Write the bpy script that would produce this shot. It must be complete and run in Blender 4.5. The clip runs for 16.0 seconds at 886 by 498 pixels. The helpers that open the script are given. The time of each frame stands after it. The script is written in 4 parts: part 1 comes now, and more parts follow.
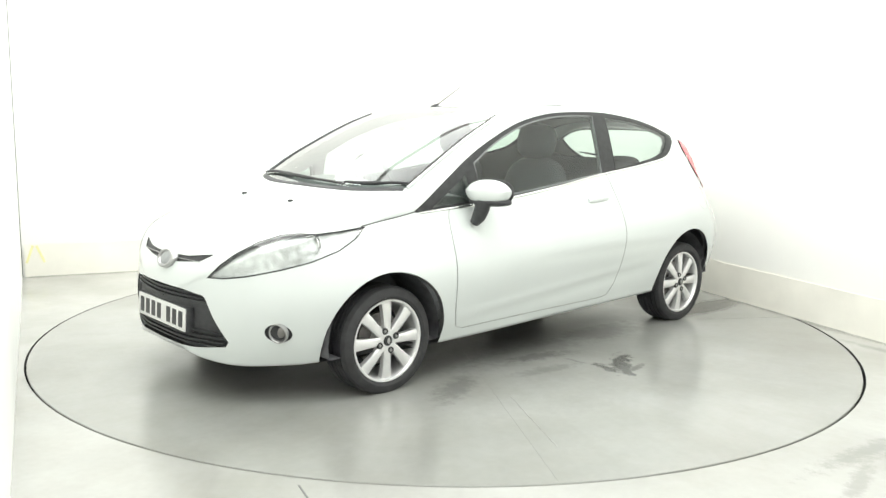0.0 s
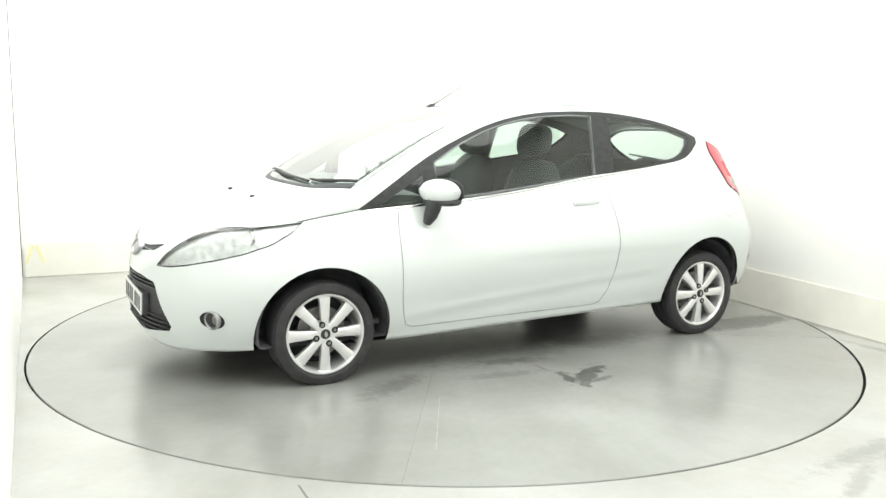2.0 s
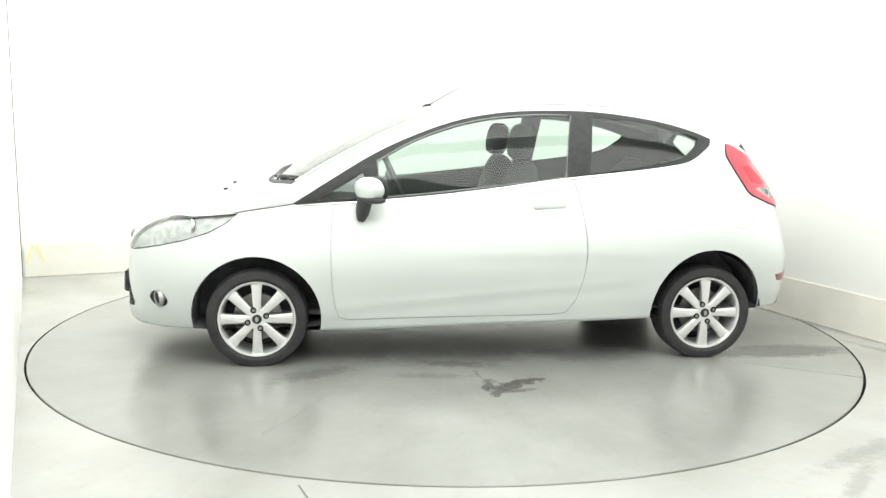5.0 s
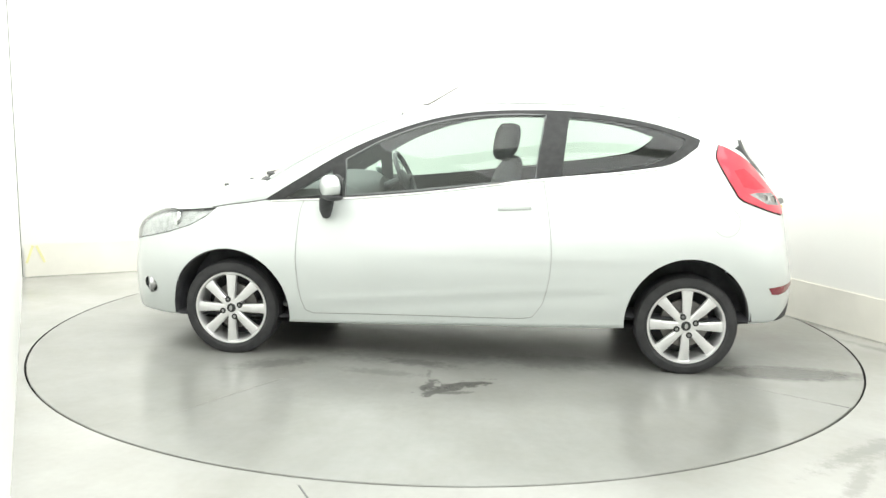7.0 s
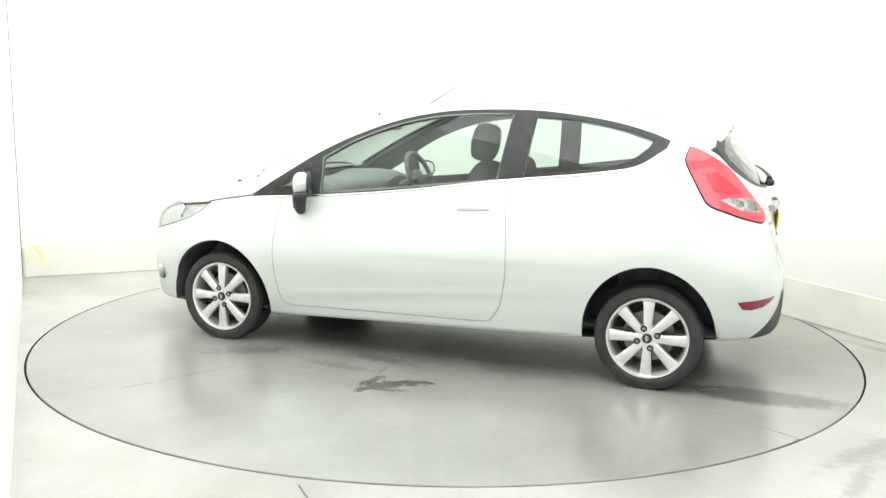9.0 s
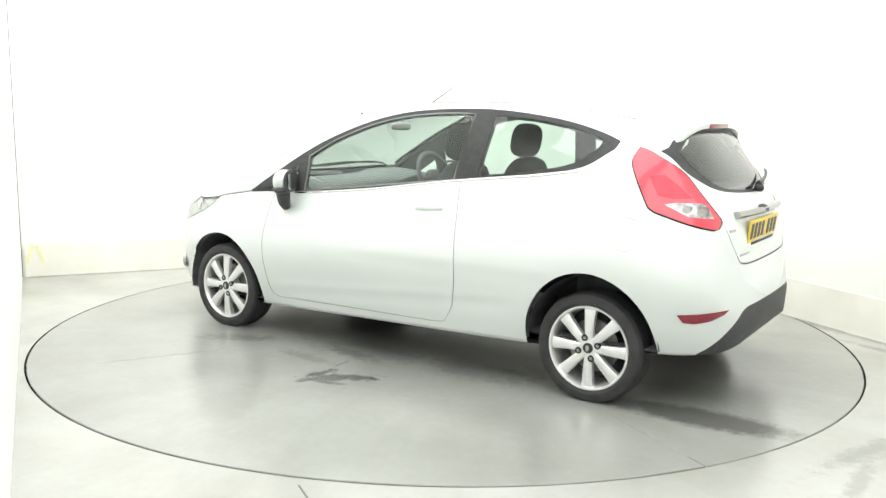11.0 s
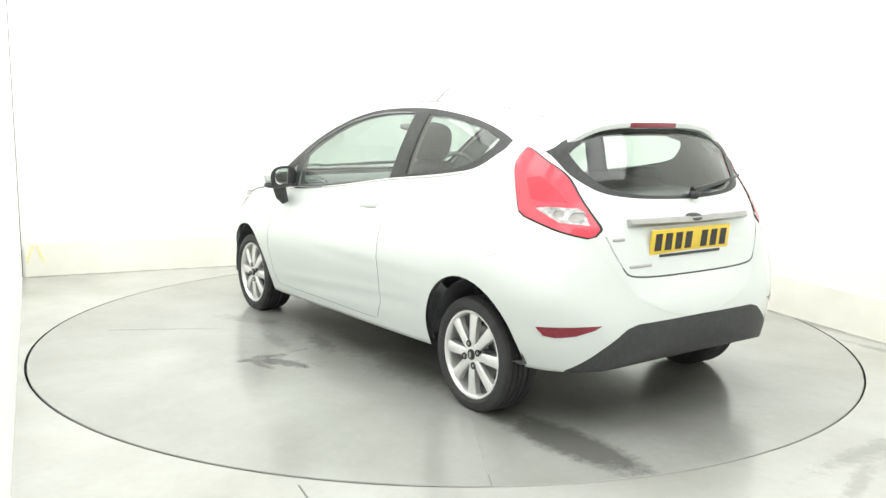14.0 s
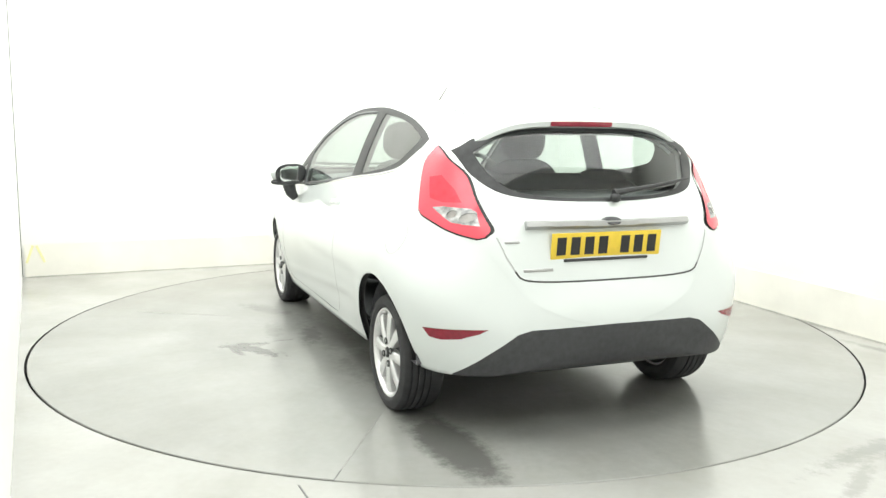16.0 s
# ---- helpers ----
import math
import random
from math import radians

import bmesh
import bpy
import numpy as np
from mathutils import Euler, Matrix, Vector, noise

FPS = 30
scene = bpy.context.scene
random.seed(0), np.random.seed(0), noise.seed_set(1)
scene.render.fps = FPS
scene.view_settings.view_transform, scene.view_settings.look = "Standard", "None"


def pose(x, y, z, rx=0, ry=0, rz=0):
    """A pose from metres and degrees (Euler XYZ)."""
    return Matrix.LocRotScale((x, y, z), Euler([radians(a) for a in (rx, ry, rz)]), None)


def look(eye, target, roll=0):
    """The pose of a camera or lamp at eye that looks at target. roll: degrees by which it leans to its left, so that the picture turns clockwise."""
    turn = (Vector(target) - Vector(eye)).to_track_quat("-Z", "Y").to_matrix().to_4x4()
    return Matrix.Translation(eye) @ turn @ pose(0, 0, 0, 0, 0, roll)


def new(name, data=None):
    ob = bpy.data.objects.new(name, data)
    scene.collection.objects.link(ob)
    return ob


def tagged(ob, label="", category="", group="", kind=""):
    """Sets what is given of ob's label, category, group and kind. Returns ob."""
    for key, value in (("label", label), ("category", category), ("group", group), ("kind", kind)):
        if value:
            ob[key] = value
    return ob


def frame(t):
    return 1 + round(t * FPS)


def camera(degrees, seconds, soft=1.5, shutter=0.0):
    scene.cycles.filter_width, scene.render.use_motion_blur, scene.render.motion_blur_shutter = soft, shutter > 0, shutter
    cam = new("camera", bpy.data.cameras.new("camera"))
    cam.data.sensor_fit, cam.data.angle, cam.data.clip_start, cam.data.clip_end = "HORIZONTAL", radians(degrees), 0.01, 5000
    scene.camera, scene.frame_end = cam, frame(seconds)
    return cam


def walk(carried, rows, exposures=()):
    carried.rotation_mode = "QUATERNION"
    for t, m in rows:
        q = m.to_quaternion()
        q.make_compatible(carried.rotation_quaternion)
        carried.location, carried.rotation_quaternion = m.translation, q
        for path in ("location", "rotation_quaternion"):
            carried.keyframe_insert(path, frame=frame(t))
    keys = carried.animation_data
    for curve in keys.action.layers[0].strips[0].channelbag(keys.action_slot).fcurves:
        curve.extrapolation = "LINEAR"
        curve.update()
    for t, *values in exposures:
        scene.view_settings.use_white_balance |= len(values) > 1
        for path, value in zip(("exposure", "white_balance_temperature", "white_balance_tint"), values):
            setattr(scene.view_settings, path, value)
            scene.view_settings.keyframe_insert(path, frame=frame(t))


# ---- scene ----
from mathutils.bvhtree import BVHTree

# ------------------------------------------------------------ camera
EYE = (0.0, -5.4307, 1.3340)
cam = camera(54.8, 16.0, soft=1.42)
STAND = look(EYE, (-0.0195, -0.4879, 0.5801), 0.915)
walk(cam, [(0.0, STAND), (16.0, STAND)])

TABLE_R = 2.473                      # radius of the turntable
CAR_AT = (-0.1233, 0.0607)           # the car's middle on the turntable
TURN_0, TURN_RATE = 221.83, -6.856   # degrees, degrees a second

# ------------------------------------------------------------ light
world = bpy.data.worlds.new("world")
scene.world = world
world.use_nodes = True
world.node_tree.nodes["Background"].inputs[0].default_value = (0.9, 0.95, 1.0, 1)
world.node_tree.nodes["Background"].inputs[1].default_value = 0.05
scene.view_settings.exposure = 0.0
ROOM_TURN = radians(23.5)            # the room stands askew to the camera


def lamp(name, u, v, z, w, d, power):
    data = bpy.data.lights.new(name, "AREA")
    data.shape, data.size, data.size_y, data.energy = "RECTANGLE", w, d, power
    data.color = (0.98, 1.0, 0.98)
    ob = new(name, data)
    c, s = math.cos(ROOM_TURN), math.sin(ROOM_TURN)
    ob.matrix_world = pose(c * u - s * v, s * u + c * v, z, 0, 0, math.degrees(ROOM_TURN))
    return ob


for v, watts in ((-4.3, 79), (-2.1, 91), (0.1, 94), (2.0, 96)):
    lamp("ceiling_lamp", -0.27, v, 3.30, 4.8, 1.75, watts)


# ------------------------------------------------------------ materials
def mat(name, color, rough=0.5, metal=0.0, var=0.0, scale=8.0, bump=0.0, bscale=60.0, coat=0.0, spec=0.5, rvar=0.0):
    m = bpy.data.materials.new(name)
    m.use_nodes = True
    nt = m.node_tree
    b = nt.nodes["Principled BSDF"]
    b.inputs["Base Color"].default_value = (*color, 1)
    b.inputs["Roughness"].default_value = rough
    b.inputs["Metallic"].default_value = metal
    b.inputs["Coat Weight"].default_value = coat
    b.inputs["Coat Roughness"].default_value = 0.04
    b.inputs["Specular IOR Level"].default_value = spec
    tc = nt.nodes.new("ShaderNodeTexCoord")
    if var or rvar:
        n = nt.nodes.new("ShaderNodeTexNoise")
        n.inputs["Scale"].default_value, n.inputs["Detail"].default_value = scale, 6
        nt.links.new(tc.outputs["Object"], n.inputs["Vector"])
        if var:
            r = nt.nodes.new("ShaderNodeMapRange")
            r.inputs[1].default_value, r.inputs[2].default_value = 0.3, 0.7
            r.inputs[3].default_value, r.inputs[4].default_value = 1 - var, 1 + var
            nt.links.new(n.outputs["Fac"], r.inputs[0])
            mx = nt.nodes.new("ShaderNodeVectorMath")
            mx.operation = "SCALE"
            mx.inputs[0].default_value = color
            nt.links.new(r.outputs[0], mx.inputs["Scale"])
            nt.links.new(mx.outputs[0], b.inputs["Base Color"])
        if rvar:
            r = nt.nodes.new("ShaderNodeMapRange")
            r.inputs[1].default_value, r.inputs[2].default_value = 0.3, 0.7
            r.inputs[3].default_value, r.inputs[4].default_value = max(0, rough - rvar), rough + rvar
            nt.links.new(n.outputs["Fac"], r.inputs[0])
            nt.links.new(r.outputs[0], b.inputs["Roughness"])
    if bump:
        n = nt.nodes.new("ShaderNodeTexNoise")
        n.inputs["Scale"].default_value, n.inputs["Detail"].default_value = bscale, 4
        nt.links.new(tc.outputs["Object"], n.inputs["Vector"])
        bp = nt.nodes.new("ShaderNodeBump")
        bp.inputs["Strength"].default_value, bp.inputs["Distance"].default_value = bump, 0.004
        nt.links.new(n.outputs["Fac"], bp.inputs["Height"])
        nt.links.new(bp.outputs[0], b.inputs["Normal"])
    return m


def glass_mat(name, tint, gloss=1.0):
    m = bpy.data.materials.new(name)
    m.use_nodes = True
    nt = m.node_tree
    nt.nodes.clear()
    out = nt.nodes.new("ShaderNodeOutputMaterial")
    tr = nt.nodes.new("ShaderNodeBsdfTransparent")
    tr.inputs[0].default_value = (*tint, 1)
    gl = nt.nodes.new("ShaderNodeBsdfGlossy")
    gl.inputs["Roughness"].default_value = 0.02
    fr = nt.nodes.new("ShaderNodeLayerWeight")
    fr.inputs[0].default_value = 0.5
    pw = nt.nodes.new("ShaderNodeMath")
    pw.operation = "POWER"
    pw.inputs[1].default_value = 3.2
    k = nt.nodes.new("ShaderNodeMath")
    k.operation = "MULTIPLY_ADD"
    k.inputs[1].default_value, k.inputs[2].default_value = 0.85 * gloss, 0.052 * gloss
    nt.links.new(fr.outputs["Facing"], pw.inputs[0])
    mx = nt.nodes.new("ShaderNodeMixShader")
    nt.links.new(pw.outputs[0], k.inputs[0])
    nt.links.new(k.outputs[0], mx.inputs[0])
    nt.links.new(tr.outputs[0], mx.inputs[1])
    nt.links.new(gl.outputs[0], mx.inputs[2])
    nt.links.new(mx.outputs[0], out.inputs[0])
    return m


PAINT = mat("white_car_paint", (0.695, 0.735, 0.722), 0.35, 0, 0.015, 3, coat=1.0)
BLACK = mat("black_trim", (0.040, 0.041, 0.042), 0.42, 0, 0.2, 30, spec=0.3)
PLASTIC = mat("dark_grey_plastic", (0.056, 0.057, 0.060), 0.55, 0, 0.15, 40, 0.3, 400, spec=0.35)
ARCH = mat("dusty_arch_liner", (0.11, 0.11, 0.118), 0.8, 0, 0.3, 12, 0.2, 120)
RUBBER = mat("tyre_rubber", (0.035, 0.035, 0.037), 0.7, 0, 0.2, 20, 0.2, 200)
ALLOY = mat("silver_alloy", (0.80, 0.80, 0.80), 0.30, 0.6, 0.05, 20)
CHROME = mat("chrome", (0.8, 0.8, 0.8), 0.12, 1.0)
BRAKE = mat("brake_steel", (0.30, 0.29, 0.28), 0.45, 0.9, 0.2, 30)
GLASS = glass_mat("window_glass", (0.77, 0.865, 0.815), 1.1)
SCREEN_GLASS = glass_mat("windscreen_glass", (0.71, 0.79, 0.75), 1.35)
REAR_GLASS = glass_mat("rear_glass", (0.82, 0.87, 0.85), 1.1)
LENS = glass_mat("clear_lens", (0.93, 0.95, 0.95), 1.3)
RED = mat("red_lamp_plastic", (0.70, 0.05, 0.085), 0.36, 0, 0.12, 12, 0.15, 90, spec=0.4, coat=0.8)
REDCELL = mat("deep_red_lamp_plastic", (0.64, 0.042, 0.07), 0.25, 0, 0.12, 30, 0.15, 60, spec=0.45)
REVLAMP = mat("ribbed_clear_lamp", (0.36, 0.36, 0.36), 0.2, 0.5, 0.6, 38, 0.8, 30)
DARKRED = mat("dark_red_reflector", (0.25, 0.012, 0.03), 0.18, 0, 0.15, 60, 0.2, 300, coat=0.5)
SILVER = mat("lamp_reflector", (0.70, 0.71, 0.70), 0.26, 0.55, 0.30, 26, 0.9, 26)
SATIN = mat("satin_chrome", (0.46, 0.46, 0.46), 0.32, 0.9, 0.05, 20)
BADGEGREY = mat("badge_grey", (0.36, 0.37, 0.38), 0.3, 0.3, 0.1, 60)
FABRIC = mat("charcoal_seat_fabric", (0.048, 0.050, 0.054), 0.9, 0, 0.25, 60, 0.4, 500)
TRIM_IN = mat("interior_plastic", (0.135, 0.138, 0.140), 0.6, 0, 0.15, 30, 0.3, 300)
LINING = mat("light_headlining", (0.40, 0.40, 0.385), 0.9, 0, 0.06, 30)
YELLOW = mat("yellow_plate", (0.83, 0.60, 0.06), 0.35, 0, 0.05, 30)
WHITEPLATE = mat("white_plate", (0.78, 0.78, 0.76), 0.35, 0, 0.05, 30)
INK = mat("black_ink", (0.02, 0.02, 0.022), 0.4)
GAP = mat("panel_gap", (0.14, 0.14, 0.14), 0.8)
DOORGAP = mat("door_gap", (0.58, 0.59, 0.585), 0.8)
GASKET = mat("window_gasket", (0.19, 0.20, 0.20), 0.45, 0, 0.1, 40)
FLAPGAP = mat("flap_gap", (0.55, 0.56, 0.55), 0.8)
WALLPAINT = mat("white_wall_paint", (0.86, 0.86, 0.83), 0.7, 0, 0.015, 2, 0.1, 80)
CREAM = mat("cream_skirting", (0.85, 0.83, 0.76), 0.6, 0, 0.06, 3, 0.1, 60)
SEAM = mat("filled_joint", (0.27, 0.27, 0.25), 0.6, 0, 0.3, 15)
FOOT_GREY = mat("skirting_foot_grey", (0.50, 0.49, 0.44), 0.7, 0, 0.25, 6)
PIT = mat("pit_black", (0.02, 0.02, 0.02), 0.9)
TAPE = mat("yellow_tape", (0.83, 0.79, 0.42), 0.5, 0, 0.05, 20)


def floor_mat(name, base, marks):
    """Painted concrete: pale and glossy, with scuffs, soft-edged damp marks and shade painted under the car. marks: x,
    y, length, width, degrees, strength, softness, raggedness.
    """
    m = mat(name, base, 0.2, coat=0.42)
    nt = m.node_tree
    b = nt.nodes["Principled BSDF"]
    b.inputs["Coat Roughness"].default_value = 0.24
    tc = [n for n in nt.nodes if n.type == "TEX_COORD"][0]

    def noise_at(scale, detail, rough=0.5):
        n = nt.nodes.new("ShaderNodeTexNoise")
        n.inputs["Scale"].default_value, n.inputs["Detail"].default_value, n.inputs["Roughness"].default_value = scale, detail, rough
        nt.links.new(tc.outputs["Object"], n.inputs["Vector"])
        return n

    def math_node(op, a, c):
        n = nt.nodes.new("ShaderNodeMath")
        n.operation = op
        for i, v in enumerate((a, c)):
            if isinstance(v, (int, float)):
                n.inputs[i].default_value = v
            else:
                nt.links.new(v, n.inputs[i])
        return n.outputs[0]

    n1, n2, n3 = noise_at(0.8, 5), noise_at(26, 5), noise_at(15, 8, 0.72)
    r = nt.nodes.new("ShaderNodeValToRGB")
    r.color_ramp.elements[0].position, r.color_ramp.elements[1].position = 0.30, 0.62
    r.color_ramp.elements[0].color = (base[0] * 0.72, base[1] * 0.72, base[2] * 0.70, 1)
    r.color_ramp.elements[1].color = (*base, 1)
    nt.links.new(n1.outputs["Fac"], r.inputs[0])
    mx = nt.nodes.new("ShaderNodeMixRGB")
    mx.blend_type = "MULTIPLY"
    mx.inputs[0].default_value = 0.10
    nt.links.new(r.outputs[0], mx.inputs[1])
    nt.links.new(n2.outputs["Fac"], mx.inputs[2])
    # broad warm scuffing of the paint
    n4 = noise_at(3.4, 7, 0.62)
    worn = nt.nodes.new("ShaderNodeValToRGB")
    worn.color_ramp.elements[0].position, worn.color_ramp.elements[1].position = 0.36, 0.60
    worn.color_ramp.elements[0].color, worn.color_ramp.elements[1].color = (0.84, 0.82, 0.76, 1), (1, 1, 1, 1)
    nt.links.new(n4.outputs["Fac"], worn.inputs[0])
    scuff = nt.nodes.new("ShaderNodeMixRGB")
    scuff.blend_type = "MULTIPLY"
    scuff.inputs[0].default_value = 0.30
    nt.links.new(mx.outputs[0], scuff.inputs[1])
    nt.links.new(worn.outputs[0], scuff.inputs[2])
    # dark ellipses: damp marks, and on the turntable the car's shade in colour
    damp_shade = 0.0
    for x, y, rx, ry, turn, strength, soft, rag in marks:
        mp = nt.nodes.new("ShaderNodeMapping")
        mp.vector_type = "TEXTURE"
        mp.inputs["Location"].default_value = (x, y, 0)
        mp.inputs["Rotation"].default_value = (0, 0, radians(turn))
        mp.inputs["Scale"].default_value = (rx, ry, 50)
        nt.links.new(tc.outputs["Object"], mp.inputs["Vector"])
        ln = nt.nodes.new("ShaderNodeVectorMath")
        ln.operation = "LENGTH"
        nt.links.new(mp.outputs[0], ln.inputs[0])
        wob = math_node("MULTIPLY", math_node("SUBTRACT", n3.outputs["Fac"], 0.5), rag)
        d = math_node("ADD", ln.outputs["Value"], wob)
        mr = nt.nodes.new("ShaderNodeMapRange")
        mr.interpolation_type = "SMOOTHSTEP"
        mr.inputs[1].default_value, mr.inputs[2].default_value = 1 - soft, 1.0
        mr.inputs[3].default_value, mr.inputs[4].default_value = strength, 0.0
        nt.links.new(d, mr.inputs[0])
        damp_shade = math_node("MAXIMUM", mr.outputs[0], damp_shade)
    wet_shade = nt.nodes.new("ShaderNodeMixRGB")
    wet_shade.inputs[2].default_value = (0.07, 0.07, 0.065, 1)
    nt.links.new(damp_shade, wet_shade.inputs[0])
    nt.links.new(scuff.outputs[0], wet_shade.inputs[1])
    nt.links.new(wet_shade.outputs[0], b.inputs["Base Color"])
    rr = nt.nodes.new("ShaderNodeMapRange")
    rr.inputs[1].default_value, rr.inputs[2].default_value = 0.35, 0.65
    rr.inputs[3].default_value, rr.inputs[4].default_value = 0.17, 0.25
    nt.links.new(n1.outputs["Fac"], rr.inputs[0])
    nt.links.new(rr.outputs[0], b.inputs["Roughness"])
    return m


OX, OY = CAR_AT
FLOOR = floor_mat("painted_floor", (0.455, 0.456, 0.435), (
    (1.75, -2.05, .50, .07, 35, .35, .8, 2.5), (2.05, -1.95, .60, .05, 30, .30, .8, 2.5), (1.58, -2.35, .40, .05, 55, .30, .8, 2.5),
    (2.35, -1.55, .50, .07, 40, .30, .8, 2.5), (2.46, .22, .45, .09, -64, .40, .9, 2.0), (2.62, -.42, .34, .06, -60, .35, .9, 2.0),
    (.25, -2.66, .22, .03, 0, .5, .6, 2.0), (2.15, 1.35, .40, .06, -64, .35, .9, 2.0)))
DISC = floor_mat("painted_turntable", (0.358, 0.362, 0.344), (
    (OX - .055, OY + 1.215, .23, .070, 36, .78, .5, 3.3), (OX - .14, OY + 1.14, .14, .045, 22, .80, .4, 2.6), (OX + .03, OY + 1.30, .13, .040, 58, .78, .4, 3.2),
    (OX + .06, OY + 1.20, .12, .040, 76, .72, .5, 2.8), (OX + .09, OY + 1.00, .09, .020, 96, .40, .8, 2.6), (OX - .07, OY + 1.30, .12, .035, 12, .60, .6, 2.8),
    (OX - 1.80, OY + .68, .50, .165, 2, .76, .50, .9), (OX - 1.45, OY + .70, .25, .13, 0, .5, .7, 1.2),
    # damp along the flank, with underbody shade painted into the same patches
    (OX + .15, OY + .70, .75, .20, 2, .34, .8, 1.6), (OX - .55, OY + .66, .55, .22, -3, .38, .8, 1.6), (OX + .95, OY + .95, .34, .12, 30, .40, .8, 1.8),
    # wide ellipses below car and tail: dirt and painted shade together
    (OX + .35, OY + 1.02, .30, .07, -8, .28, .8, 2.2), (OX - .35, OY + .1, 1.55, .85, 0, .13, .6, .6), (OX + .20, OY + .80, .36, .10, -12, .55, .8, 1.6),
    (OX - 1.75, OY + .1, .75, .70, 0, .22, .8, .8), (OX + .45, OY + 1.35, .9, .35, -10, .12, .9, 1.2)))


# ------------------------------------------------------------ building helpers
def finish(ob, smooth=35):
    me = ob.data
    me.polygons.foreach_set("use_smooth", [True] * len(me.polygons))
    me.set_sharp_from_angle(angle=radians(smooth))
    return ob


def part(name, bm, material, parent=None, label="", smooth=35):
    me = bpy.data.meshes.new(name)
    bm.normal_update()
    bm.to_mesh(me)
    bm.free()
    me.materials.append(material)
    ob = new(name, me)
    ob.parent = parent
    finish(ob, smooth)
    if label:
        ob["label"] = label
    return ob


def box(bm, m, size, bevel=0.0, seg=2):
    """A box of that size at the pose m, with rounded edges."""
    got = bmesh.ops.create_cube(bm, size=1.0, matrix=m @ Matrix.Diagonal((*size, 1)))
    if bevel:
        edges = {e for v in got["verts"] for e in v.link_edges}
        bmesh.ops.bevel(bm, geom=list(edges), offset=bevel, segments=seg, profile=0.6, affect="EDGES")


def lathe(bm, prof, n, m=Matrix(), closed=False):
    """Turns a profile of (radius, height) round the z axis."""
    rings = []
    for r, h in prof:
        rings.append([bm.verts.new(m @ Vector((r * math.cos(2 * math.pi * k / n), r * math.sin(2 * math.pi * k / n), h))) for k in range(n)])
    pairs = list(zip(rings, rings[1:])) + ([(rings[-1], rings[0])] if closed else [])
    for a, b in pairs:
        for k in range(n):
            bm.faces.new((a[k], a[(k + 1) % n], b[(k + 1) % n], b[k]))
    return rings


def tube(bm, pts, r, n=8, m=Matrix()):
    """A round bar along points; r is a radius or one for each point."""
    pts = [m @ Vector(p) for p in pts]
    rs = r if isinstance(r, (list, tuple)) else [r] * len(pts)
    rings = []
    for i, p in enumerate(pts):
        d = (pts[min(i + 1, len(pts) - 1)] - pts[max(i - 1, 0)]).normalized()
        a = d.orthogonal().normalized() if i == 0 else (a - d * a.dot(d)).normalized()
        b = d.cross(a)
        rings.append([bm.verts.new(p + (a * math.cos(2 * math.pi * k / n) + b * math.sin(2 * math.pi * k / n)) * rs[i]) for k in range(n)])
    for q, w in zip(rings, rings[1:]):
        for k in range(n):
            bm.faces.new((q[k], q[(k + 1) % n], w[(k + 1) % n], w[k]))
    bm.faces.new(rings[0][::-1])
    bm.faces.new(rings[-1])


def slab(bm, pts, z0, z1):
    """A flat prism over a plan outline."""
    lo = [bm.verts.new((x, y, z0)) for x, y in pts]
    hi = [bm.verts.new((x, y, z1)) for x, y in pts]
    bm.faces.new(lo[::-1])
    bm.faces.new(hi)
    for i in range(len(pts)):
        j = (i + 1) % len(pts)
        bm.faces.new((lo[i], lo[j], hi[j], hi[i]))


